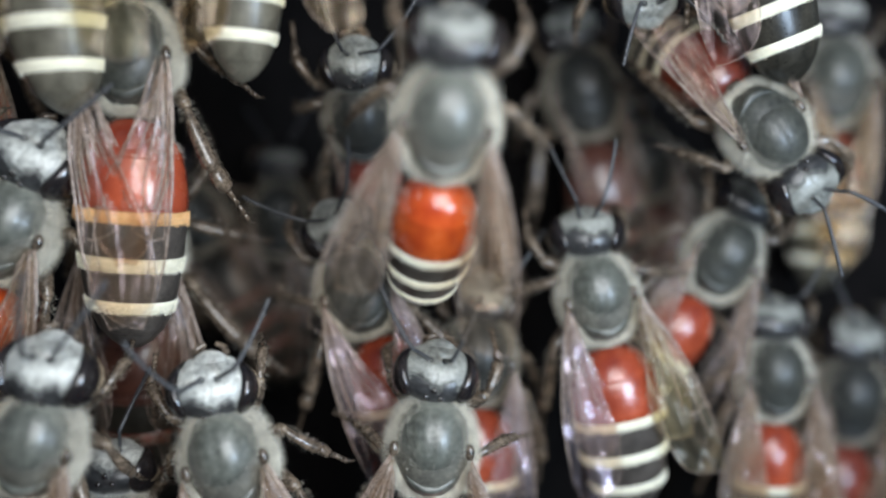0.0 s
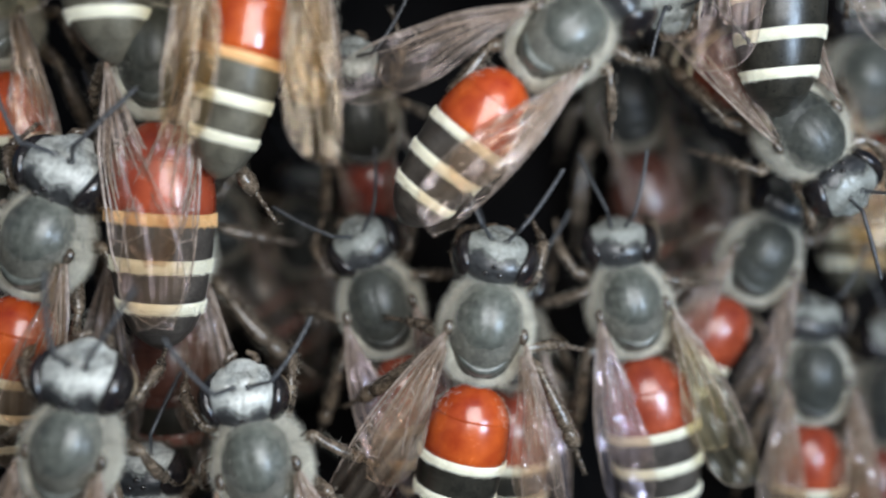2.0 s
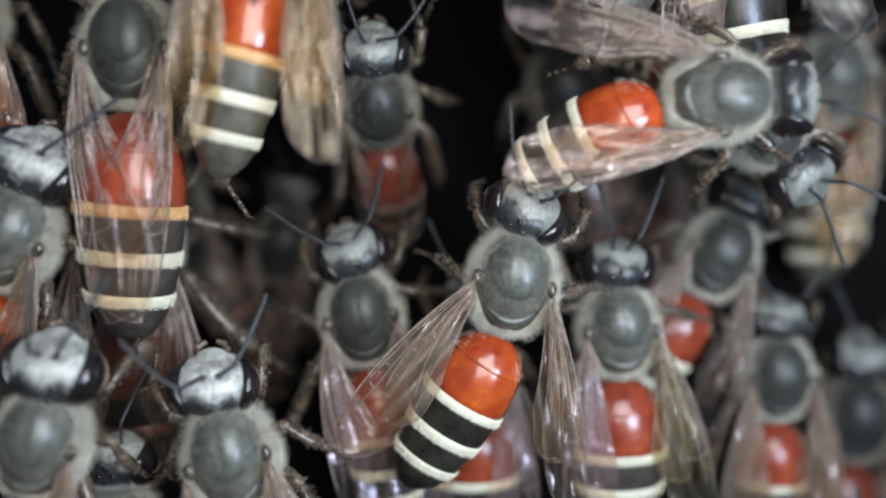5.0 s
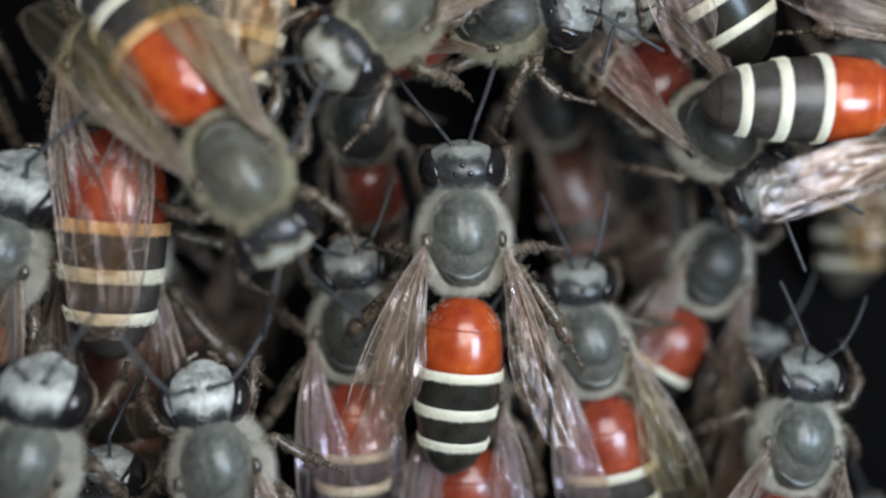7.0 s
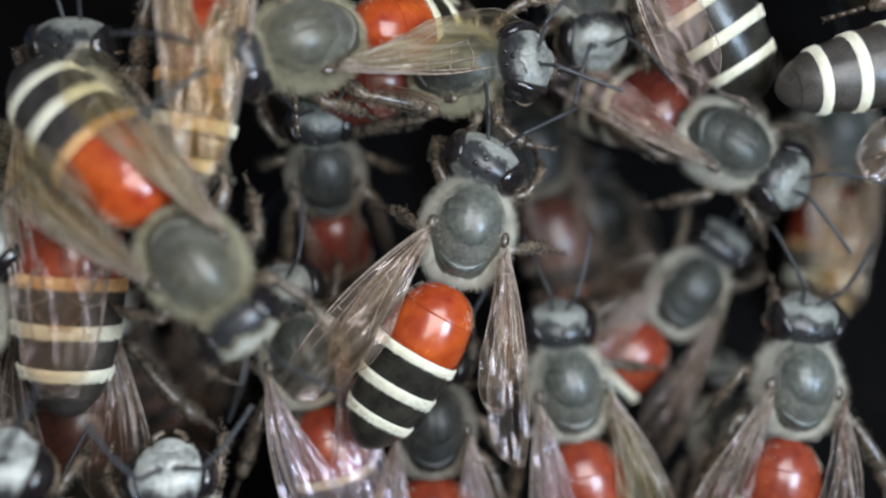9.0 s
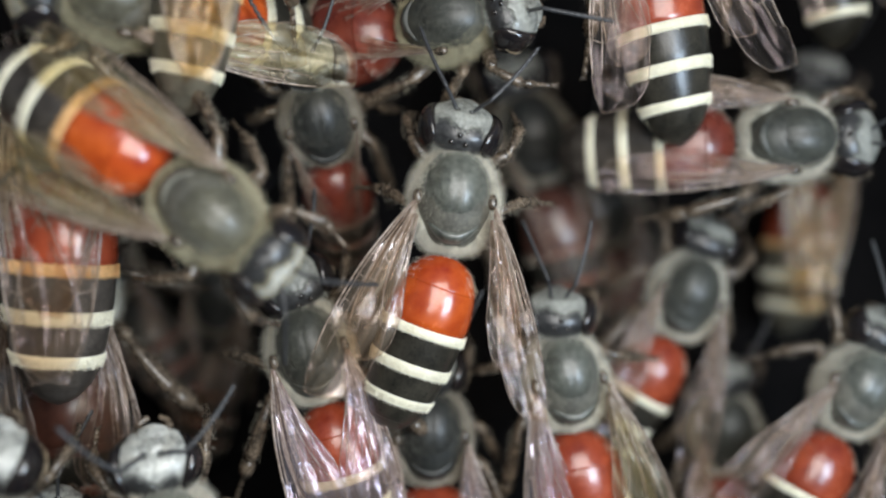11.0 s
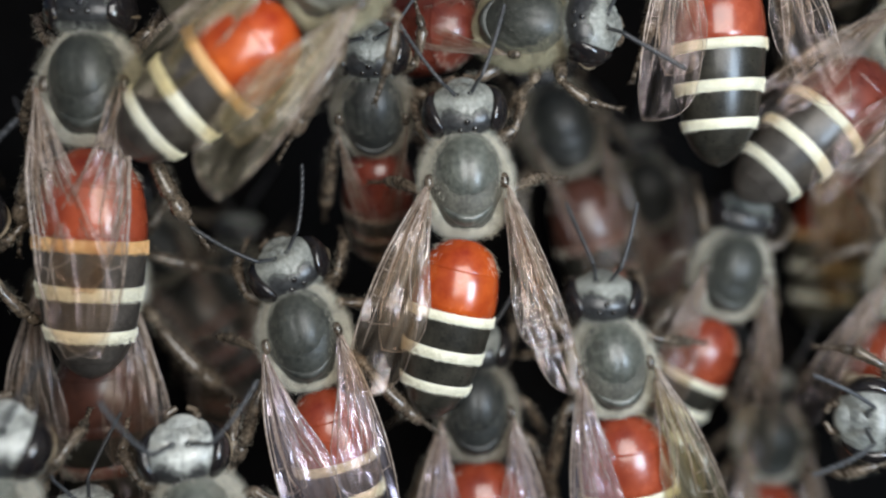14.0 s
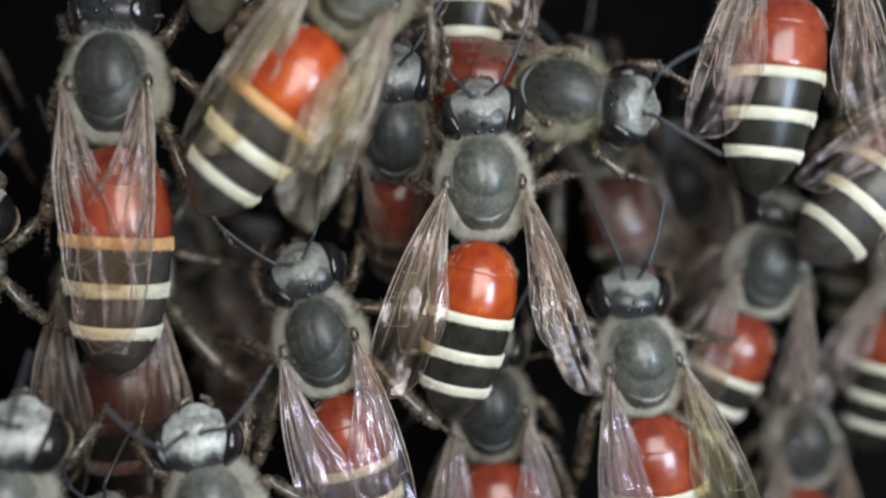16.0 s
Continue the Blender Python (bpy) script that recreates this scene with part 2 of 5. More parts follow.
def tube(bm, pts, radii, n=8, flat=1.0):
    """A tapered limb along points, closed at both ends."""
    rings = []
    for k, p in enumerate(pts):
        p = Vector(p)
        d = (Vector(pts[min(k + 1, len(pts) - 1)]) - Vector(pts[max(k - 1, 0)])).normalized()
        a = d.orthogonal().normalized() if abs(d.z) > 0.95 else d.cross(Vector((0, 0, 1))).normalized()
        b = d.cross(a).normalized()
        rings.append([bm.verts.new(p + radii[k] * (math.cos(t) * a * flat + math.sin(t) * b)) for t in [2 * math.pi * i / n for i in range(n)]])
    for r, s in zip(rings, rings[1:]):
        for i in range(n):
            bm.faces.new((r[i], r[(i + 1) % n], s[(i + 1) % n], s[i]))
    bm.faces.new(rings[0][::-1])
    bm.faces.new(rings[-1])


def smooth_line(pts, n=6):
    """Catmull-Rom points through a short list."""
    ps = [Vector(p) for p in pts]
    ps = [2 * ps[0] - ps[1], *ps, 2 * ps[-1] - ps[-2]]
    out = []
    for a, b, c, d in zip(ps, ps[1:], ps[2:], ps[3:]):
        for i in range(n):
            t = i / n
            out.append(0.5 * (2 * b + (c - a) * t + (2 * a - 5 * b + 4 * c - d) * t * t + (3 * b - a - 3 * c + d) * t ** 3))
    out.append(ps[-2])
    return out


def hairs(bm, spots, rng, length, width, lean, mess=0.35):
    """Fine tapered hairs: spots are (place, normal); lean is added to the normal."""
    for p, nrm in spots:
        d = (nrm + 1.3 * Vector(lean) + mess * Vector((rng.gauss(0, 1), rng.gauss(0, 1), rng.gauss(0, 1)))).normalized()
        side = d.cross(Vector((rng.gauss(0, 1), rng.gauss(0, 1), rng.gauss(0, 1)))).normalized() * width
        tip = p + d * length * rng.uniform(0.45, 1.25)
        bm.faces.new((bm.verts.new(p - side), bm.verts.new(p + side), bm.verts.new(tip)))


def ball_spots(rng, n, c, r, keep):
    out = []
    while len(out) < n:
        p = Vector((rng.gauss(0, 1), rng.gauss(0, 1), rng.gauss(0, 1))).normalized()
        if keep(*p):
            q = Vector((c[0] + r[0] * p.x, c[1] + r[1] * p.y, c[2] + r[2] * p.z))
            out.append((q, Vector((p.x / r[0], p.y / r[1], p.z / r[2])).normalized()))
    return out


# ---- the added backing behind the swarm ----
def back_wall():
    """A rippled slab added behind the hanging bees; its near-black stands for shade."""
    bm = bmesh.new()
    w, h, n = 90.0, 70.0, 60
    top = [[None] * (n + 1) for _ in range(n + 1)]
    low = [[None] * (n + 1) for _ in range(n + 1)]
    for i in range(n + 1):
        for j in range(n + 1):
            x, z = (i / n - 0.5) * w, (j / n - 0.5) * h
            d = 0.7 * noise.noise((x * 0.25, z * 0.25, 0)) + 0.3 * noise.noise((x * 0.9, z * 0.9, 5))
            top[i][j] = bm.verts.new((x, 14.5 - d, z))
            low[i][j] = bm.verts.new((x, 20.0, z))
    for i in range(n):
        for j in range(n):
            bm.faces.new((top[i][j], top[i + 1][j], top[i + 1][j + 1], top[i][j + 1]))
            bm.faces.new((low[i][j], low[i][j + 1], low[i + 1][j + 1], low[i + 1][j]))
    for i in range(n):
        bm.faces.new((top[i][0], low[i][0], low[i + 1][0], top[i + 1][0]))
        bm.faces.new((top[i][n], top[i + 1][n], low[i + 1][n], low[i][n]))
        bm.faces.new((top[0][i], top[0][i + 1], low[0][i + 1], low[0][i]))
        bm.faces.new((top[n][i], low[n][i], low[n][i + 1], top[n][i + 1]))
    ob = new("wall_back", finish(bm, "wall_back", GAP_BLACK))
    return tagged(ob, "added backing slab behind the hanging bees, near-black for the gaps' shade", "comb", kind="structure")


back_wall()


# ---- a worker bee: x to its right, y ahead, z out of its back ----
WAIST = (0.0, -1.62, -0.20)
NECK = (0.0, 1.80, 0.05)
PROFILE = [(0.0, 0.30), (0.10, 0.52), (0.28, 0.76), (0.6, 0.97), (1.0, 1.09), (1.5, 1.16), (2.1, 1.17), (2.8, 1.13),
           (3.4, 1.05), (3.9, 0.97), (4.3, 0.86), (4.65, 0.69), (4.9, 0.49), (5.06, 0.29), (5.15, 0.05)]


def girth(s):
    for (a, ra), (b, rb) in zip(PROFILE, PROFILE[1:]):
        if s <= b:
            t = max(0.0, (s - a) / (b - a))
            return ra + (rb - ra) * t
    return PROFILE[-1][1]


def hoop(bm, rows, n=40):
    """A shell round the abdomen's axis: rows of (s, radius)."""
    rings = []
    for s, r in rows:
        sag = -0.018 * s * s
        rings.append([bm.verts.new((r * math.cos(t), -s, sag + 0.90 * r * math.sin(t))) for t in [2 * math.pi * i / n for i in range(n)]])
    for a, b in zip(rings, rings[1:]):
        for i in range(n):
            bm.faces.new((a[i], a[(i + 1) % n], b[(i + 1) % n], b[i]))
    return rings


def shell(bm, s0, s1, lift, steps=7):
    """One telescoped abdomen plate from s0 to s1; its rear edge stands proud and turns in."""
    rows = [(s0 + (s1 - s0) * k / steps, girth(s0 + (s1 - s0) * k / steps) + lift * (k / steps) ** 0.5) for k in range(steps + 1)]
    rows.append((s1 + 0.015, girth(s1) + lift - 0.02))
    rows.append((s1 - 0.05, girth(s1) - 0.06))
    hoop(bm, rows)


def band_ring(bm, s0, s1, lift):
    mid = 0.5 * (s0 + s1)
    hoop(bm, [(s0, girth(s0) - 0.01), (s0 + 0.02, girth(s0) + lift), (mid, girth(mid) + lift * 1.3), (s1 - 0.02, girth(s1) + lift), (s1, girth(s1) - 0.01)])


def band_hair(bm, s0, s1, rng, n):
    spots = []
    for _ in range(n):
        s = rng.uniform(s0 + 0.02, s1 - 0.03)
        t = rng.uniform(-0.2, math.pi + 0.2)
        r = girth(s) + 0.03
        spots.append((Vector((r * math.cos(t), -s, -0.018 * s * s + 0.9 * r * math.sin(t))), Vector((math.cos(t), 0, math.sin(t)))))
    hairs(bm, spots, rng, 0.055, 0.0050, (0, -1.0, 0), 0.25)


def wing_point(u, v, length, width, amp, seed):
    """u along the wing, v from its outer leading edge to the inner edge; the right wing, pointing back."""
    shape = min(1.0, (u / 0.70 + 0.05) ** 0.85)
    if u > 0.74:
        shape *= max(0.0, 1 - ((u - 0.74) / 0.26) ** 2.4) ** 0.5 * 0.98 + 0.02
    outer = 0.05 + 0.30 * math.sin(math.pi * min(1, u) ** 0.9) - 1.6 * max(0, u - 0.74) ** 1.6
    x = outer - width * shape * v
    y = -length * u + 0.25 * v * math.sin(math.pi * u)
    fold = amp * max(0.12, 1.1 - 1.1 * u) * (0.7 + 0.9 * noise.noise((x * 1.3 + seed, y * 0.5, 9.4)))
    slip = 2.2 * noise.noise((x * 0.8, y * 0.55 + seed, 1.7))
    z = fold * math.sin(v * 13 + 2.5 * u + seed + slip) + 0.45 * fold * math.sin(v * 29 + 5 * u + 2 * seed - 2 * slip)
    z += 0.13 * noise.noise((x * 1.9 + seed, y * 0.8, 3.1)) + 0.05 * noise.noise((x * 4.2, y * 1.2 + seed, 7.7)) + 0.012 * noise.noise((x * 9.0 + seed, y * 3.0, 2.2))
    z += 0.22 * v * (1 - 0.5 * u) - 0.12 * u * u
    return Vector((x, y, z))


VEINS = [  # each a short run of (u, v) over the wing
    [(0.0, 0.02), (0.3, 0.02), (0.6, 0.015), (0.82, 0.03)],
    [(0.0, 0.20), (0.25, 0.13), (0.5, 0.10), (0.68, 0.06)],
    [(0.0, 0.40), (0.2, 0.30), (0.42, 0.27), (0.60, 0.24), (0.80, 0.20)],
    [(0.03, 0.60), (0.2, 0.46), (0.42, 0.50), (0.66, 0.52)],
    [(0.03, 0.70), (0.22, 0.68), (0.45, 0.78), (0.60, 0.90)],
    [(0.02, 0.90), (0.25, 0.96), (0.45, 0.97)],
    [(0.42, 0.10), (0.43, 0.27), (0.42, 0.50)],
    [(0.55, 0.08), (0.56, 0.25), (0.57, 0.51)],
    [(0.66, 0.07), (0.68, 0.22), (0.66, 0.52)],
    [(0.30, 0.48), (0.34, 0.72)],
    [(0.06, 1.0), (0.3, 1.0), (0.55, 1.0), (0.72, 1.0), (0.84, 1.0), (0.92, 1.0), (0.97, 1.0), (0.995, 0.9), (1.0, 0.5), (0.99, 0.1), (0.94, 0.0), (0.82, 0.0)],
]


def wing_mesh(bm, length, width, amp, seed, side):
    nu, nv = 46, 30
    g = [[bm.verts.new(wing_point(i / nu, j / nv, length, width, amp, seed)) for j in range(nv + 1)] for i in range(nu + 1)]
    for i in range(nu):
        for j in range(nv):
            bm.faces.new((g[i][j], g[i + 1][j], g[i + 1][j + 1], g[i][j + 1]))
    back = [[bm.verts.new(p.co - Vector((0, 0, 0.012))) for p in row] for row in g]
    for i in range(nu):
        for j in (0, nv - 1):
            k = 0 if j == 0 else nv
            bm.faces.new((g[i][k], back[i][k], back[i + 1][k], g[i + 1][k]))
    bmesh.ops.delete(bm, geom=[v for v in bm.verts if not v.link_faces], context="VERTS")
    for v in bm.verts:
        v.co.x *= side


def build_veins(wing, length, width, amp, seed, side, few):
    for k, line in enumerate(VEINS):
        if few and k in (4, 7, 8, 9):
            continue
        bm = bmesh.new()
        pts = []
        for (u0, v0), (u1, v1) in zip(line, line[1:]):
            for q in range(5):
                t = q / 5
                pts.append(wing_point(u0 + (u1 - u0) * t, v0 + (v1 - v0) * t, length, width, amp, seed) + Vector((0, 0, 0.006)))
        pts.append(wing_point(*line[-1], length, width, amp, seed))
        r0 = (0.040, 0.028, 0.024, 0.021, 0.019, 0.016, 0.013, 0.016, 0.016, 0.016, 0.011)[k]
        tube(bm, pts, [r0 * (1 - 0.55 * i / len(pts)) for i in range(len(pts))], 5)
        for v in bm.verts:
            v.co.x *= side
        part("vein", bm, VEIN, wing)


LEGS = {  # hip, knee, ankle, toe of the right side
    "front": [(0.55, 0.75, -0.70), (1.30, 1.40, -0.25), (1.62, 2.20, -0.70), (1.50, 2.80, -1.60)],
    "middle": [(0.62, 0.10, -0.80), (1.60, 0.20, -0.40), (2.10, -0.60, -1.05), (2.35, -1.25, -2.05)],
    "hind": [(0.62, -0.60, -0.80), (1.40, -1.40, -0.20), (1.78, -3.05, -0.55), (1.98, -4.40, -1.75)],
}


def build_leg(bee, kind, side, rng):
    hip, knee, ankle, toe = [Vector((side * x, y, z)) for x, y, z in LEGS[kind]]
    wide = 1.85 if kind == "hind" else 1.12
    k, a, t = knee - hip, ankle - hip, toe - hip
    bm = bmesh.new()
    tube(bm, smooth_line([(0, 0, 0), 0.35 * k, 0.75 * k, k]), [0.13 + 0.10 * math.sin(math.pi * min(1, 0.15 + 0.8 * i / 18)) for i in range(19)], 9)
    leg = part("leg", bm, LEG, bee, kind + " leg of dark brown cuticle with fine hairs", mm(*hip))
    bm = bmesh.new()
    tib = [k + (a - k) * f + Vector((0, 0, 0.10 * math.sin(math.pi * f))) for f in (0, 0.3, 0.7, 1)]
    tube(bm, smooth_line(tib), [(0.100 + 0.115 * wide * (i / 18) ** 0.8) * (1 if i < 17 else 0.75) for i in range(19)], 9, 0.8)
    part("tibia", bm, LEG, leg)
    bm = bmesh.new()
    ellipsoid(bm, k, (0.118, 0.118, 0.118), 10, 7)
    part("knee", bm, TAN, leg, "tan knee joint")
    bm = bmesh.new()
    d = t - a
    base = a + 0.36 * d
    tube(bm, smooth_line([a, a + 0.18 * d, base]), [(0.115 + 0.055 * math.sin(math.pi * i / 12)) * wide for i in range(13)], 8, 0.75)
    for q in range(4):
        p0 = base + (t - base) * (q / 4)
        p1 = base + (t - base) * ((q + 0.92) / 4)
        tube(bm, [p0, p0 + 0.5 * (p1 - p0), p1], [0.048, 0.068, 0.078], 7)
    for s in (-1, 1):
        tip = t + Vector((s * 0.11, 0, -0.05)) + 0.10 * d.normalized()
        tube(bm, [t, t + 0.6 * (tip - t), tip + Vector((0, 0, -0.05))], [0.035, 0.025, 0.008], 5)
    part("tarsus", bm, LEG, leg)
    for name, p, q, n in (("leg_hair", Vector(), k, 60), ("tibia_hair", k, a, 480 if kind == "hind" else 150)):
        bm = bmesh.new()
        spots = []
        for _ in range(n):
            nrm = Vector((rng.gauss(0, 1), rng.gauss(0, 1), rng.gauss(0, 1))).normalized()
            spots.append((p + (q - p) * rng.random() + (0.13 if p.length == 0 else 0.10 + 0.05 * wide) * nrm, nrm))
        hairs(bm, spots, rng, 0.17, 0.0045, (0, -0.3, 0), 0.2)
        part(name, bm, LEG_HAIR, leg, smooth=False)
    return leg


def build_head(bee, rng):
    def jaw(p, q):
        return Vector((q.x * (1 - 0.22 * max(0, -p.z) ** 2), q.y, q.z))

    bm = bmesh.new()
    ellipsoid(bm, (0, 0, 0), (1.08, 0.62, 0.84), 36, 22, warp=jaw)
    tube(bm, [(0, -0.35, -0.1), (0, -0.75, -0.1)], [0.35, 0.40], 12)
    head = part("head", bm, BLACK, bee, "black head with silver-haired face and large eyes", mm(*NECK, 35))

    def edge(x):
        return 0.74 - 0.34 * x * x + 0.05 * x + 0.07 * math.sin(6 * x + 1) + 0.26 * noise.noise((2.6 * x, 1.7, 0.3)) + 0.10 * noise.noise((8 * x, 4.1, 2.3)) - 0.10 * math.exp(-(x * 5) ** 2)

    def pit(p, q):
        """The two feeler pits and the shallow seam between them."""
        d = sum(0.11 * math.exp(-((q.x - c) ** 2 + (q.z - 0.01) ** 2) / 0.022) for c in (-0.2, 0.2))
        d += 0.035 * math.exp(-(q.x / 0.05) ** 2) * max(0.0, min(1.0, 1.5 * q.z))
        q = jaw(p, q)
        return Vector((q.x, q.y - d, q.z))

    ball = ((0, 0.035, -0.01), (1.06, 0.655, 0.84))
    bm = bmesh.new()
    ellipsoid(bm, *ball, 128, 90, keep=lambda x, y, z: y > 0.10 and abs(x) < 0.86 and z < edge(x), warp=pit)
    part("face", bm, FACE, head, "silver-grey furry face plate")
    bm = bmesh.new()
    spots = [(jaw(n, p), n) for p, n in ball_spots(rng, 4200, *ball, lambda x, y, z: y > 0.12 and abs(x) < 0.82 and z < edge(x))]
    hairs(bm, spots, rng, 0.055, 0.0042, (0, 0, -0.8), 0.40)
    spots = ball_spots(rng, 1300, *ball, lambda x, y, z: y > 0.0 and abs(x) < 0.70 and edge(x) - 0.04 < z < edge(x) + 0.16 and rng.random() < 1 - 6 * (z - edge(x)))
    hairs(bm, spots, rng, 0.055, 0.0038, (0, 0, -0.9), 0.35)
    spots = ball_spots(rng, 1800, (0, 0, 0), (1.00, 0.62, 0.84), lambda x, y, z: y < -0.30 and z > -0.4)
    hairs(bm, spots, rng, 0.20, 0.0042, (0, -0.2, 0.3), 0.45)
    part("face_hair", bm, FACE_HAIR, head, smooth=False)
    for s in (-1, 1):
        bm = bmesh.new()
        ellipsoid(bm, (0, 0, 0), (0.27, 0.55, 0.75), 30, 20, warp=lambda p, q: Vector((q.x - s * (0.27 * p.z * p.z - 0.05 * p.z), q.y, q.z)))
        part("compound_eye", bm, EYE, head, "long glossy black eye", mm(s * 0.90, 0.0, 0.03, 0, 0, 0))
        bm = bmesh.new()
        ring = [(s * 1.155 * math.sin(t) ** 0.9, -0.14 + 0.05 * math.cos(t), 0.02 + 0.84 * math.cos(t)) for t in [math.pi * (0.17 + 0.75 * i / 22) for i in range(23)]]
        tube(bm, ring, [0.022 + 0.026 * math.sin(math.pi * i / 22) for i in range(23)], 6)
        part("eye_rim", bm, RIM, head, "thin tan rim behind the eye")
        bm = bmesh.new()
        ellipsoid(bm, (0, 0, 0), (0.085, 0.045, 0.09), 14, 8)
        part("feeler_socket", bm, BLACK, head, "", mm(s * 0.20, 0.590, 0.0))
    for x, y, z in ((-0.19, 0.06, 0.805), (0.19, 0.06, 0.805), (0.0, 0.27, 0.74)):
        bm = bmesh.new()
        ellipsoid(bm, (0, 0, 0), (0.085, 0.085, 0.075), 14, 9)
        part("ocellus", bm, OCELLUS, head, "", mm(x, y, z))
    bm = bmesh.new()
    ellipsoid(bm, (0, 0.40, -0.52), (0.44, 0.22, 0.32), 20, 12)
    part("clypeus", bm, FACE, head)
    for s in (-1, 1):
        bm = bmesh.new()
        tube(bm, smooth_line([(s * 0.34, 0.26, -0.70), (s * 0.36, 0.30, -0.90), (s * 0.12, 0.34, -1.05)]), [0.14 - 0.006 * i for i in range(13)], 7)
        part("mandible", bm, LEG, head)
    for s in (-1, 1):
        elbow = Vector((s * 0.30, 0.72, 0.28))
        d = Vector((s * 0.50, 0.72, -0.42)).normalized()
        pts, rad = [elbow - 0.04 * d], [0.04]
        for k in range(11):
            for f, r in ((0.02, 0.052), (0.5, 0.055), (0.95, 0.055)):
                pts.append(elbow + d * 0.150 * (k + f) + Vector((0, 0, -0.005 * k * k)))
                rad.append(r if k < 10 or f < 0.9 else 0.03)
        bm = bmesh.new()
        scape = smooth_line([(0, 0, 0), (s * 0.12, 0.30, 0.10), (s * 0.30, 0.72, 0.28)], 5)
        tube(bm, scape[:-1] + pts, [0.075] + [0.052] * (len(scape) - 2) + rad, 8)
        part("antenna", bm, FEELER, head, "elbowed black feeler", mm(s * 0.20, 0.57, 0.0))
    return head


def build_abdomen(bee, rng):
    bm = bmesh.new()
    rows = [(s, girth(s)) for s in (0.0, 0.05, 0.10, 0.18, 0.28, 0.42, 0.6, 0.72, 0.80)]
    rows[-2:] = [(0.74, girth(0.74) + 0.022), (0.80, girth(0.8) + 0.024)]
    rows += [(0.825, girth(0.8) - 0.01), (0.78, girth(0.8) - 0.08)]
    rings = hoop(bm, rows)
    bm.faces.new(rings[0])
    abd = part("abdomen", bm, RED, bee, "banded abdomen, orange-red in front, black and cream behind", mm(*WAIST, 7))
    for s0, s1, mat, lift, name in ((0.68, 1.92, RED, 0.015, "tergite"), (1.78, 2.94, DARK, 0.0, "tergite"), (2.80, 3.94, DARK, 0.0, "tergite"),
                                    (3.80, 4.66, DARK, 0.0, "tergite"), (4.58, 5.15, DARK, -0.02, "tail_tip")):
        bm = bmesh.new()
        shell(bm, s0, s1, lift)
        part(name, bm, mat, abd)
    for s0, s1 in ((1.90, 2.18), (2.92, 3.24), (3.90, 4.18)):
        bm = bmesh.new()
        band_ring(bm, s0, s1, 0.022)
        band = part("cream_band", bm, BAND, abd, "pale cream ring of short dense hair")
    for s0, s1, n in ((1.88, 2.22, 2600), (2.90, 3.28, 2700), (3.88, 4.22, 2200)):
        bm = bmesh.new()
        band_hair(bm, s0, s1, rng, n)
        part("band_hair", bm, BAND_HAIR, abd, smooth=False)
    bm = bmesh.new()
    spots = []
    for _ in range(150):
        q, t = rng.uniform(0.08, 0.75), rng.choice((rng.uniform(-0.4, 0.9), rng.uniform(2.25, 3.5)))
        r = girth(q)
        spots.append((Vector((r * math.cos(t), -q, 0.9 * r * math.sin(t))), Vector((math.cos(t), 0, math.sin(t)))))
    hairs(bm, spots, rng, 0.20, 0.0045, (0, -0.5, 0), 0.35)
    part("side_fringe", bm, PILE, abd, smooth=False)
    return abd


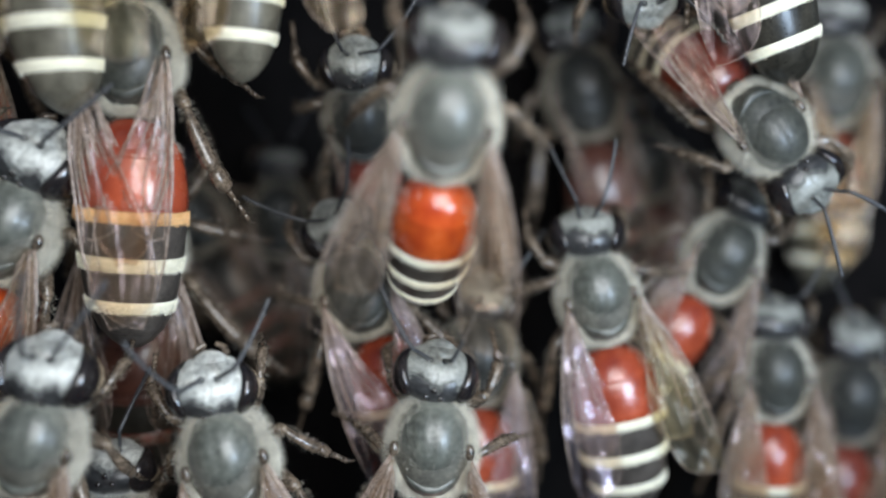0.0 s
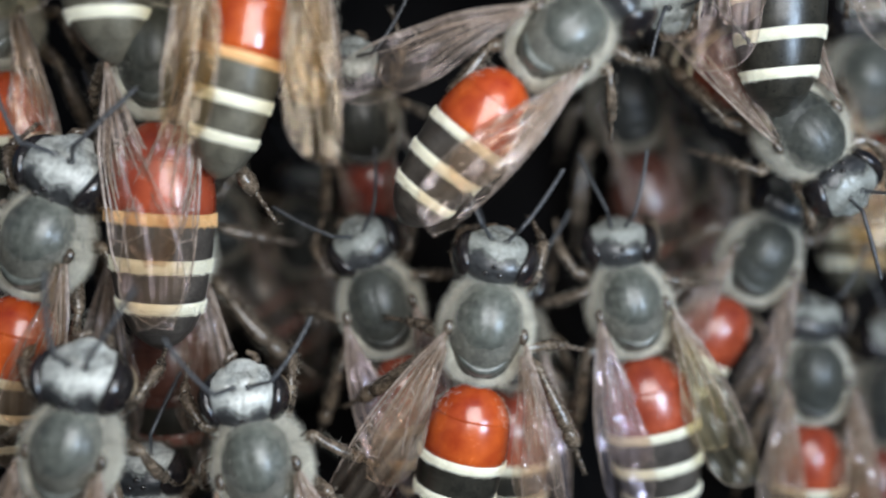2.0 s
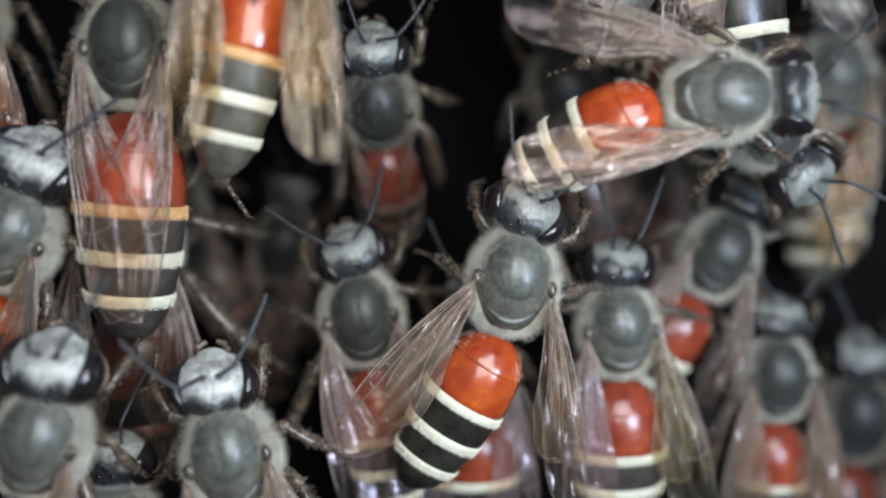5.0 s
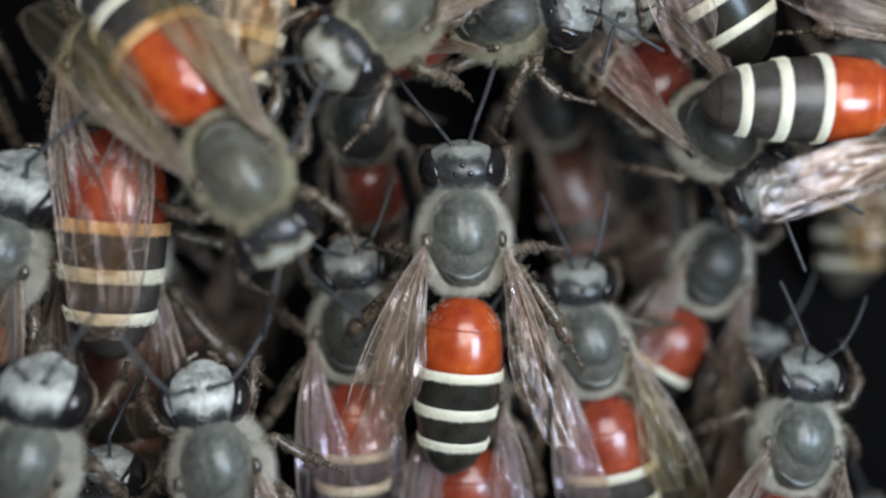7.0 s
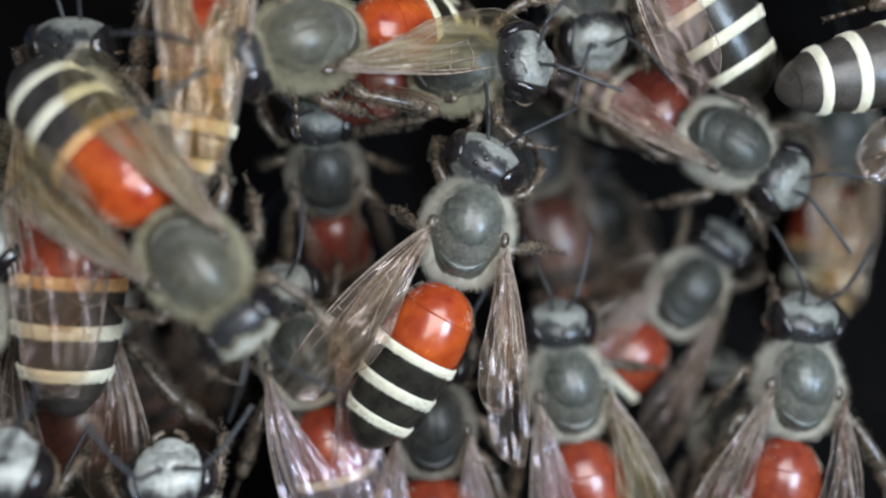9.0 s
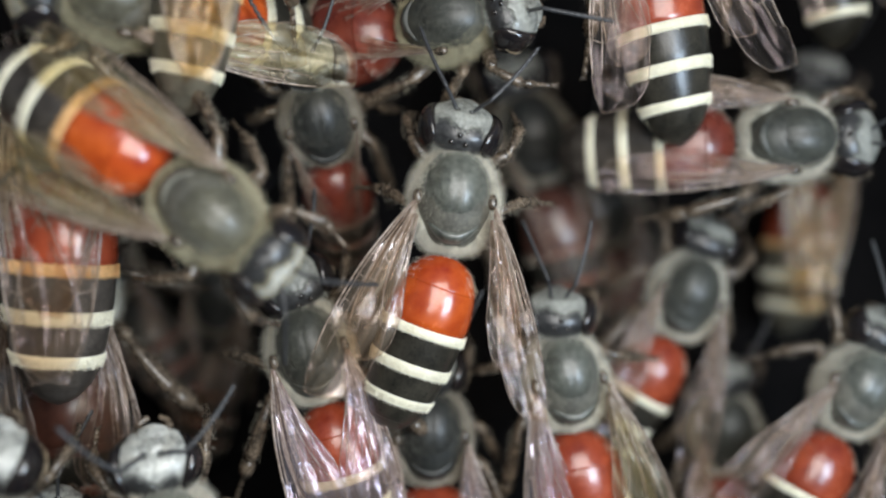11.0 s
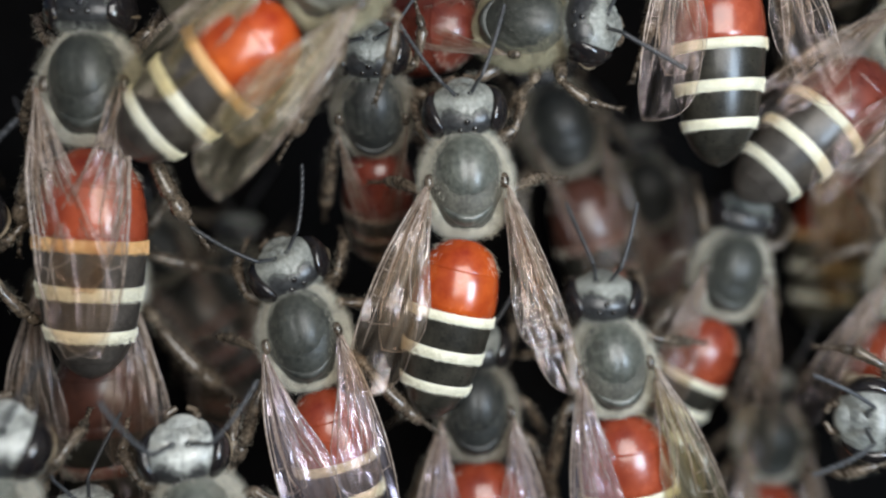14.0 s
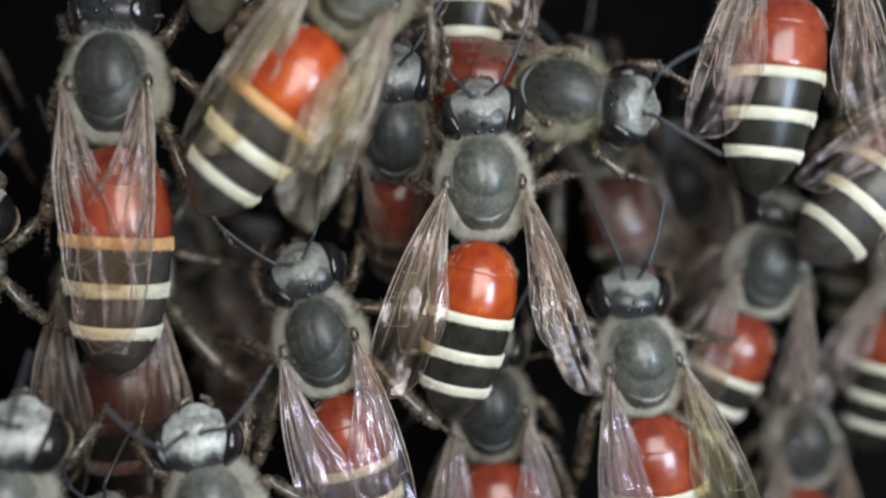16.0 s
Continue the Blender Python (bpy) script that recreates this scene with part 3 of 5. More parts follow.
def build_bee():
    rng = random.Random(7)
    bee = new("honey_bee")
    bm = bmesh.new()
    ellipsoid(bm, (0, -0.08, -0.05), (1.08, 1.42, 1.05), 36, 22, warp=lambda p, q: Vector((q.x * (1 - 0.12 * p.y * p.y), q.y, q.z)))
    tube(bm, [(0, -1.3, -0.2), (0, -1.75, -0.22)], [0.34, 0.22], 14)
    part("thorax", bm, THORAX, bee, "dark thorax under pale hair")
    bm = bmesh.new()
    ellipsoid(bm, (0, 0.10, 0.02), (0.99, 1.18, 1.11), 48, 34, keep=lambda x, y, z: z > 0.14 + 0.25 * x * x,
              warp=lambda p, q: q + Vector((-0.10 * p.x * max(0, -p.y), 0, -0.045 * math.exp(-(p.x * 9) ** 2) * max(0, p.z - 0.5) - 0.06 * math.exp(-((abs(p.x) - 0.62) * 12) ** 2) * max(0, p.z - 0.3))))
    part("scutum", bm, SCUTUM, bee, "bald grey-black back shield")
    bm = bmesh.new()
    ellipsoid(bm, (0, -1.13, 0.43), (0.72, 0.20, 0.34), 32, 16, warp=lambda p, q: q + Vector((0, 0.40 * p.x * p.x, 0)))
    part("scutellum", bm, SCUTUM, bee, "rounded crescent ridge behind the back shield")
    bm = bmesh.new()
    spots = ball_spots(rng, 6500, (0, 0.10, 0.02), (0.98, 1.17, 1.10), lambda x, y, z: z > 0.34 and y > -0.72 and rng.random() < 0.25 + 0.9 * (1 - z))
    hairs(bm, spots, rng, 0.09, 0.0026, (0, -1.3, 0), 0.35)
    part("back_fuzz", bm, SHORT_PILE, bee, "sparse short grey fuzz on the back shield", smooth=False)
    for s in (-1, 1):
        bm = bmesh.new()
        ellipsoid(bm, (s * 0.99, -0.14, 0.52), (0.13, 0.22, 0.12), 14, 10)
        part("tegula", bm, LEG, bee)
    bm = bmesh.new()
    body = ((0, -0.08, -0.05), (1.06, 1.40, 1.03))
    bald = lambda x, y, z: z > 0.30 + 0.2 * x * x + 0.05 * math.sin(9 * y) and -0.90 < y < 0.88 and abs(x) < 0.88
    spots = ball_spots(rng, 8500, *body, lambda x, y, z: z > -0.55 and not bald(x, y, z) and (z > 0.40 or abs(y) > 0.80) and (y < 0.2 or rng.random() < 0.5))
    hairs(bm, spots, rng, 0.24, 0.0036, (0, -0.35, 0.05), 0.65)
    spots = ball_spots(rng, 24000, *body, lambda x, y, z: -0.55 < z < 0.52 and not bald(x, y, z) and abs(y) < 0.90 and (y < 0.25 or rng.random() < 0.55))
    hairs(bm, spots, rng, 0.37, 0.0028, (0, -0.40, 0.10), 0.75)
    spots = ball_spots(rng, 2200, (0, 0.10, 0.02), (1.00, 1.16, 1.11), lambda x, y, z: 0.20 < z < 0.62)
    hairs(bm, spots, rng, 0.18, 0.0028, (0, -0.6, 0), 0.55)
    part("fur", bm, PILE, bee, "cream-grey fur round the thorax", smooth=False)
    build_head(bee, rng)
    build_abdomen(bee, rng)
    for s in (-1, 1):
        for name, length, width, amp, seed, at_, few in (("forewing", 5.7, 1.55, 0.11, 1.3, (1.02, -0.30, 0.74), 0), ("hindwing", 4.1, 1.25, 0.07, 4.2, (0.96, -0.62, 0.62), 1)):
            bm = bmesh.new()
            wing_mesh(bm, length, width, amp, seed + 0.7 * s, s)
            w = part(name, bm, WING, bee, "clear brownish wing with pleats", mm(s * at_[0], at_[1], at_[2], 2, 0, s * 18))
            build_veins(w, length, width, amp, seed + 0.7 * s, s, few)
    for kind in LEGS:
        for s in (-1, 1):
            build_leg(bee, kind, s, rng)
    return tagged(bee, "worker honey bee, orange-red and banded, clinging to the swarm", "bee", "bees of the hanging swarm")


def parts(bee, name):
    return [o for o in bee.children_recursive if o.name.split(".")[0] == name]


def recolour(ob, mat):
    ob.material_slots[0].link = "OBJECT"
    ob.material_slots[0].material = mat


def bend(leg, kind, side, degrees):
    """Swings the lower leg about its knee, in the plane of the bee's back."""
    hip, knee = [Vector((side * x, y, z)) / 1000 for x, y, z in LEGS[kind][:2]]
    swing = Matrix.Translation(knee - hip) @ pose(0, 0, 0, 0, 0, side * degrees) @ Matrix.Translation(hip - knee)
    for o in leg.children:
        if o.name.split(".")[0] in ("tibia", "tarsus", "tibia_hair"):
            o.matrix_local = swing


def dress(bee, label, wings=(18, 18), head=(35, 0, 0), tail=(7, 0), colour=None, band=None, size=1.0, feelers=(0, 0), membrane=None, tuck=0, plump=1.0, wing_size=1.0, dark="", reach=(0, 0), narrow=(1, 1), sheen=None, splay=(0, 0), fold=(0, 0), head_size=1.0):
    """Pose the parts of one bee: wing spread left and right, head pitch, lean and turn, abdomen droop and swing."""
    tagged(bee, label)
    bee.scale = (size, size, size)
    rng = random.Random(label + str(size))
    for name, back in (("forewing", 0), ("hindwing", 3)):
        for w in parts(bee, name):
            left = w.location.x < 0
            ang = wings[0] if left else wings[1]
            s = -1 if left else 1
            w.rotation_euler = Euler((radians(2 + rng.uniform(-1, 2)), radians(s * (tuck + rng.uniform(-4, 6))), radians(s * (ang - back))))
    h = parts(bee, "head")[0]
    h.rotation_euler = Euler([radians(a) for a in head])
    h.scale = (head_size, head_size, head_size)
    a = parts(bee, "abdomen")[0]
    a.rotation_euler = Euler((radians(tail[0]), 0, radians(tail[1])))
    for f in parts(bee, "antenna"):
        s = -1 if f.location.x < 0 else 1
        f.rotation_euler = Euler((radians(feelers[0] + rng.uniform(-14, 14)), 0, radians(-s * (feelers[1] + rng.uniform(-14, 14)))))
    for g in parts(bee, "leg"):
        g.rotation_euler = Euler([radians(rng.uniform(-14, 14)) for _ in range(3)])
    for g, far, s in zip(parts(bee, "leg")[2:4], reach, (-1, 1)):
        if far:
            g.rotation_euler = Euler((0, radians(-s * 24), radians(s * far)))
    for g, far, s in zip(parts(bee, "leg")[2:4], fold, (-1, 1)):
        if far:
            bend(g, "middle", s, far)
    for g, far, s in zip(parts(bee, "leg")[4:6], splay, (-1, 1)):
        if far:
            g.rotation_euler = Euler((0, radians(-s * 14), radians(s * far)))
    if colour:
        recolour(a, colour)
        recolour(parts(bee, "tergite")[0], colour)
    a.scale = plump if isinstance(plump, tuple) else (plump, plump, plump)
    for w in parts(bee, "forewing") + parts(bee, "hindwing"):
        w.scale = (wing_size * narrow[0 if w.location.x < 0 else 1], wing_size, wing_size)
    if "brown" in dark:
        recolour(parts(bee, "fur")[0], OLIVE_HAIR)
        recolour(parts(bee, "face_hair")[0], OLIVE_HAIR)
        for name in ("scutum", "scutellum"):
            recolour(parts(bee, name)[0], OLIVE_SCUTUM)
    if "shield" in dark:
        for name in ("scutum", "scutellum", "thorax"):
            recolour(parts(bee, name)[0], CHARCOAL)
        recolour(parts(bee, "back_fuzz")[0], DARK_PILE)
    if "grey" in dark or "shield" in dark:
        for o in parts(bee, "face") + parts(bee, "clypeus"):
            recolour(o, GREY_FACE)
        recolour(parts(bee, "face_hair")[0], GREY_FACE_HAIR)
    # Bands lose their cream; on the deep bees this stands in for shade.
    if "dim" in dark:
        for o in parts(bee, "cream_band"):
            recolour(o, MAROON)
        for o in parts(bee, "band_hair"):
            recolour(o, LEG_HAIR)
    for word, mat in (("olive", HAZED_DARK), ("ash", ASH)):
        if word in dark:
            for o in parts(bee, "tergite")[1:] + parts(bee, "tail_tip"):
                recolour(o, mat)
    # Deep bees: back and fur recoloured dark in place of shade.
    if "shadowed" in dark:
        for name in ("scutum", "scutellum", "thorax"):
            recolour(parts(bee, name)[0], SHADOW_BLACK)
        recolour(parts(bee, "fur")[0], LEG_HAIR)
    if membrane:
        for w in parts(bee, "forewing") + parts(bee, "hindwing"):
            recolour(w, membrane)
    if sheen:
        for w in parts(bee, "forewing") + parts(bee, "hindwing"):
            if w.location.x > 0:
                recolour(w, sheen)
    if band:
        recolour(parts(bee, "cream_band")[0], band)
        recolour(parts(bee, "band_hair")[0], band)
    return bee


def at(x, y, z, heading, nose=0.0, lean=0.0):
    """A bee's pose: place in millimetres, heading clockwise from up as seen from the front."""
    turn = pose(0, 0, 0, 0, heading, 0) @ pose(0, 0, 0, 90 + nose, 0, 0) @ pose(0, 0, 0, 0, lean, 0)
    return Matrix.Translation((x / 1000, y / 1000, z / 1000)) @ turn


# ---- the swarm ----
FIRST = build_bee()
LOOKS = {
    "hero": ("bright orange-red worker bee with half-open pleated wings", dict(wings=(22, 20), head=(46, 0, 6), tail=(7, 0), reach=(-52, -48), fold=(160, 150), narrow=(1.0, 0.70), dark="grey")),
    "L1": ("large worker bee with wings folded flat over its back", dict(wings=(-3, -4), size=1.02, plump=1.18, wing_size=1.16, membrane=DULL_WING, splay=(4, 7), dark="shield ash", colour=BRICK, band=AMBER_BAND, head=(20, 0, 0), tail=(7, -5))),
    "H1": ("worker bee showing its silver face, body leaning aside", dict(wings=(10, 12), size=1.0, head=(54, 0, -6), feelers=(-10, 10), head_size=1.13)),
    "H2": ("worker bee with silver face turned up and feelers raised", dict(wings=(12, 8), size=0.95, head=(53, 0, 0), feelers=(10, -12), head_size=1.13)),
    "H3": ("worker bee with silver face and bent feelers", dict(wings=(14, 12), size=1.0, head=(64, 8, -10), feelers=(0, 20))),
    "H4": ("dark worker bee, its black crown pushing up between others", dict(wings=(8, 8), head=(20, 0, 0))),
    "F1": ("worker bee seen from its pointed banded tail, out of focus", dict(wings=(10, 16), size=1.05, membrane=SMOKY_WING, dark="olive")),
    "F2": ("worker bee with long banded abdomen and brown wings", dict(wings=(7, 16), size=1.05, band=AMBER_BAND, tail=(7, -8), membrane=BROWN_WING, dark="olive", plump=(0.86, 0.96, 0.88), narrow=(0.85, 0.85))),
    "M1": ("restless worker bee walking over the swarm", dict(wings=(22, 14), head=(25, 0, 0), membrane=DULL_WING, sheen=WING, dark="ash grey", size=0.94)),
    "D1": ("grey-faced worker bee in the second layer, wings closed", dict(wings=(3, 5), head=(52, 6, 17), feelers=(-5, 15), colour=BRICK, membrane=LILAC_WING, reach=(-30, 33), fold=(131, 0), splay=(18, 14), dark="shield")),
    "D6": ("dull worker bee half hidden under a brighter one", dict(wings=(12, 12), head=(45, 0, 0), colour=BRICK, membrane=LILAC_WING, plump=(1.3, 1.1, 1.15), dark="shield shadowed")),
    "R1": ("worker bee with orange-red abdomen and spread wing", dict(wings=(8, 19), head=(32, 0, -8), plump=(1.2, 1.08, 1.1), colour=BRICK, membrane=LILAC_WING, sheen=SMOKY_WING, reach=(40, 30), dark="ash grey")),
    "D3": ("dark worker bee deep in the swarm with maroon abdomen", dict(wings=(-6, -6), head=(40, 0, 0), colour=SHADE_MAROON, tuck=6, membrane=DULL_WING, size=1.15, dark="shield shadowed dim", narrow=(0.35, 0.35))),
    "U1": ("worker bee head downward with lilac-shining wings", dict(wings=(12, 6), head=(50, 0, 0), colour=MAROON, plump=(1.12, 1.05, 1.05), membrane=DULL_WING, dark="shield ash", narrow=(0.75, 0.75))),
    "B1": ("worker bee with sharply white-banded abdomen hanging down", dict(wings=(17, 24), colour=BRICK, membrane=DULL_WING, plump=(1.06, 1.05, 1.05))),
    "R2": ("blurred worker bee with red abdomen in the deeper layer", dict(wings=(12, 14), head=(30, 0, 0), tail=(12, -12), colour=BRICK, membrane=DULL_WING, narrow=(0.8, 0.8), dark="shield")),
    "R3": ("dark worker bee deep behind the others", dict(wings=(10, 10), head=(30, 0, 0), colour=BRICK, dark="shield")),
    "R4": ("worker bee with dull brown banded abdomen", dict(wings=(-6, -5), dark="olive", colour=BRICK, band=AMBER_BAND, tuck=6, membrane=BROWN_WING, size=1.2)),
    "R6": ("worker bee climbing up with orange-red abdomen", dict(wings=(25, 14), head=(36, 0, 4), colour=BRICK, membrane=DULL_WING, narrow=(0.75, 0.9), dark="grey")),
    "TOP1": ("worker bee lying across with maroon abdomen and pale face", dict(wings=(-6, -6), wing_size=0.85, narrow=(0.6, 0.6), head=(24, 0, 8), membrane=DULL_WING, colour=MAROON, size=0.96, dark="shield brown dim", plump=1.22)),
    "TOP2": ("worker bee crawling sideways over the top of the swarm", dict(wings=(10, 10), head=(12, 0, 0), tail=(22, 0), membrane=SMOKY_WING, dark="brown")),
    "F3": ("big worker bee turning round in front of the swarm", dict(wings=(3, 20), head=(6, 0, 0), band=AMBER_BAND, membrane=SMOKY_WING, size=0.954, plump=1.12, dark="brown ash")),
    "D5": ("worker bee facing out of a dark gap in the swarm", dict(wings=(-8, -8), head=(30, 0, 0), colour=MAROON, tuck=6, membrane=DULL_WING, size=0.94, dark="shield shadowed dim", narrow=(0.4, 0.4))),
    # Front plates black as well: the gap's shade is in the colour.
    "L2": ("very dark worker bee in the shade of a gap", dict(wings=(-4, -4), head=(40, 0, 0), colour=DARK, tuck=6, membrane=DULL_WING, dark="shield shadowed dim", narrow=(0.5, 0.5))),
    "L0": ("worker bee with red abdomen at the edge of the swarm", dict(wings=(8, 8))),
    "X0": ("maroon worker bee buried under another one, brown wings", dict(wings=(12, 12), size=1.2, colour=SHADE_MAROON, band=SHADE_MAROON, membrane=DULL_WING, dark="dim", splay=(10, 22), reach=(0, 30))),
    "D9": ("worker bee climbing down with black and cream bands", dict(wings=(10, 10))),
    "R10": ("dim worker bee with yellowish bands in the upper layer", dict(wings=(8, 8), band=AMBER_BAND)),
    "R5": ("grey blurred worker bee at the dark edge", dict(wings=(8, 8), head=(45, 0, 0), colour=MAROON, dark="shield shadowed", size=1.12)),
    "R9": ("worker bee hurrying in sideways, face turned out", dict(wings=(10, 10), head=(62, 0, 0), dark="shield")),
    # G1 and G2: the gaps' shade is painted into their body colours.
    "G1": ("black-looking worker bee at the bottom of a gap", dict(wings=(-3, -3), head=(15, 0, 0), colour=DARK, tuck=6, membrane=DULL_WING, dark="shield shadowed dim")),
    "G2": ("hardly lit worker bee behind the second layer", dict(wings=(-3, -3), head=(15, 0, 0), colour=SHADE_MAROON, tuck=6, membrane=DULL_WING, dark="shield shadowed dim")),
    "D10": ("worker bee hanging head down with greenish-grey face", dict(wings=(8, 8), head=(56, 0, 0), dark="shield")),
}
BEES = {name: FIRST if name == "hero" else copy_thing(FIRST, Matrix()) for name in LOOKS}
for name, (label, how) in LOOKS.items():
    dress(BEES[name], label, **how)


# ---- what moves ----
def motions():
    walk(BEES["hero"], [(0, at(-0.28, 0.00, -5.11, 3)), (0.3, at(-0.97, 0.00, -4.72, 0)), (0.5, at(-1.10, 0.00, -4.24, -1)),
        (0.7, at(-1.22, 0.00, -3.43, -3)), (1, at(-1.35, 0.00, -2.93, -5)), (1.5, at(-1.20, 0.00, -1.54, -3)),
        (1.8, at(-0.47, 0.00, -1.71, 2)), (2, at(0.35, 0.00, -1.95, 8)), (2.5, at(1.04, 0.00, -1.65, 8)),
        (3, at(1.51, 0.00, -1.87, 11)), (3.5, at(1.45, 0.00, -2.46, 9)), (4, at(1.67, 0.00, -2.38, 10)),
        (4.5, at(1.87, 0.00, -1.51, 11)), (7, at(0.78, 0.00, 0.85, -2)), (7.5, at(0.06, 0.00, 2.08, -4)),
        (8, at(0.65, 0.00, 2.34, 0)), (8.5, at(1.28, 0.00, 2.22, 9)), (9, at(1.74, 0.00, 2.32, 14)),
        (9.5, at(1.64, 0.00, 2.30, 12)), (12, at(1.10, 0.00, 3.21, 0)), (12.5, at(0.61, 0.00, 3.19, -2)),
        (13, at(0.99, 0.00, 3.15, -1)), (13.5, at(0.68, 0.00, 3.17, -1)), (14, at(0.75, 0.00, 2.95, -1)),
        (14.5, at(0.81, 0.00, 2.80, -1)), (15, at(0.72, 0.00, 3.06, -1)), (15.5, at(0.70, 0.00, 2.91, -1)),
        (16, at(0.53, 0.00, 2.90, -1))])
    walk(BEES["L1"], [(0, at(-7.91, -1.00, 5.01, 0)), (0.5, at(-7.93, -1.00, 5.00, 0)), (1, at(-7.82, -1.00, 5.02, 0)),
        (1.5, at(-7.96, -1.00, 5.08, 0)), (2, at(-8.01, -1.00, 5.11, 0)), (2.5, at(-7.97, -1.00, 5.11, 0)),
        (3, at(-7.95, -1.00, 5.12, 0)), (3.5, at(-7.85, -1.00, 5.17, 0)), (4, at(-7.92, -1.00, 5.18, 0)),
        (4.5, at(-7.96, -1.00, 5.06, 0)), (7, at(-8.17, -1.00, 5.14, 0)), (8, at(-8.34, -1.00, 5.12, 0)),
        (9, at(-8.36, -1.00, 5.02, 0)), (9.5, at(-8.45, -1.00, 5.10, 0)), (12, at(-8.54, -1.00, 5.09, 0)),
        (12.5, at(-8.65, -1.00, 5.10, 0)), (13, at(-8.73, -1.00, 5.01, 0)), (13.5, at(-8.89, -1.00, 5.15, 0)),
        (14.5, at(-8.83, -1.00, 5.47, 0)), (15, at(-8.88, -1.00, 5.41, 0)), (15.5, at(-8.86, -1.00, 5.52, 0)),
        (16, at(-8.97, -1.00, 5.52, 0))])
    walk(BEES["H1"], [(0, at(-10.98, -1.00, 0.62, 20)), (0.5, at(-10.98, -1.00, 0.65, 20)), (1, at(-10.89, -1.00, 0.45, 20)),
        (1.5, at(-11.05, -1.00, 0.40, 20)), (2, at(-11.08, -1.00, 0.43, 20)), (2.5, at(-10.99, -1.00, 0.39, 20)),
        (3, at(-11.05, -1.00, 0.42, 20)), (3.5, at(-10.97, -1.00, 0.38, 20)), (4, at(-11.00, -1.00, 0.34, 20)),
        (4.5, at(-11.00, -1.00, 0.35, 20)), (7, at(-11.06, -1.00, 0.20, 18)), (8, at(-11.20, -1.00, 0.14, 18)),
        (9, at(-11.07, -1.00, 0.17, 18)), (9.5, at(-11.18, -1.00, 0.28, 18)), (12, at(-11.92, -1.00, -0.01, 18)),
        (14, at(-12.82, -1.00, 0.45, 18)), (16, at(-13.42, -1.00, 0.54, 18))])
    walk(BEES["H2"], [(0, at(-9.80, -2.20, -4.63, 10)), (0.5, at(-9.77, -2.20, -4.64, 10)), (1, at(-9.64, -2.20, -4.64, 10)),
        (1.5, at(-9.80, -2.20, -4.66, 10)), (2, at(-9.82, -2.20, -4.70, 10)), (2.5, at(-9.86, -2.20, -4.71, 10)),
        (3, at(-9.83, -2.20, -4.72, 10)), (3.5, at(-9.72, -2.20, -4.69, 10)), (4, at(-9.69, -2.20, -4.69, 10)),
        (4.5, at(-9.71, -2.20, -4.65, 10)), (7, at(-9.65, -2.20, -4.78, 10)), (8, at(-10.05, -2.20, -5.23, 10)),
        (9, at(-9.63, -2.20, -5.27, 10)), (9.5, at(-9.69, -2.20, -5.34, 10)), (12, at(-10.12, -2.20, -5.22, 10)),
        (12.5, at(-10.42, -2.20, -5.50, 10)), (13, at(-10.36, -2.20, -5.20, 10)), (13.5, at(-10.62, -2.20, -5.43, 10)),
        (14.5, at(-10.87, -2.20, -5.06, 10)), (15, at(-11.10, -2.20, -5.09, 10)), (15.5, at(-11.24, -2.20, -5.05, 10)),
        (16, at(-11.18, -2.20, -5.10, 10))])
    walk(BEES["H3"], [(0, at(-5.47, -1.00, -5.26, -13)), (0.5, at(-5.56, -1.00, -5.22, -13)), (1, at(-5.39, -1.00, -5.34, -13)),
        (1.5, at(-5.48, -1.00, -5.29, -13)), (2, at(-5.45, -1.00, -5.36, -14)), (2.5, at(-5.37, -1.00, -5.53, -15)),
        (3, at(-5.44, -1.00, -5.51, -14)), (3.5, at(-5.31, -1.00, -5.41, -14)), (4, at(-5.37, -1.00, -5.36, -14)),
        (4.5, at(-5.42, -1.00, -5.33, -14)), (7, at(-5.34, -1.00, -5.06, -14)), (8, at(-5.65, -1.00, -5.41, -14)),
        (9, at(-5.30, -1.00, -5.71, -14)), (9.5, at(-5.49, -1.00, -5.58, -14)), (12, at(-5.61, -1.00, -5.78, -14)),
        (12.5, at(-5.48, -1.00, -5.88, -14)), (13, at(-5.80, -1.00, -5.86, -14)), (13.5, at(-5.98, -1.00, -5.89, -14)),
        (14.5, at(-6.11, -1.00, -5.66, -14)), (15, at(-6.31, -1.00, -5.68, -14)), (15.5, at(-6.40, -1.00, -5.49, -14)),
        (16, at(-6.43, -1.00, -5.48, -14))])
    walk(BEES["H4"], [(0, at(-9.06, 1.00, -7.89, 0)), (1.5, at(-9.09, 1.00, -7.90, 0)), (2.5, at(-9.19, 1.00, -7.88, 0)),
        (4.5, at(-9.08, 1.00, -7.83, 0)), (7, at(-8.98, 1.00, -7.59, 0)), (9.5, at(-9.41, 1.00, -7.49, 0)),
        (12, at(-9.16, 1.00, -7.44, 0)), (15.5, at(-10.14, 1.00, -8.25, 0)), (16, at(-10.15, 1.00, -8.11, 0))])
    walk(BEES["F1"], [(0, at(-9.70, -3.00, 10.29, -4)), (0.5, at(-9.58, -3.00, 10.51, -4)), (1, at(-9.35, -3.00, 10.58, -4)),
        (1.5, at(-9.41, -3.00, 10.80, -3)), (2, at(-9.26, -3.00, 11.78, -3)), (2.5, at(-9.65, -3.00, 12.15, -4)),
        (3, at(-9.33, -3.00, 12.12, -4)), (3.5, at(-9.36, -3.00, 11.81, -4)), (4, at(-9.63, -3.00, 12.25, -4)),
        (4.5, at(-8.49, -3.00, 12.52, -4)), (7, at(-10.11, -3.00, 20.32, -4)), (12, at(-9.99, -3.00, 24.86, -4)),
        (16, at(-9.99, -3.00, 24.86, -4))])
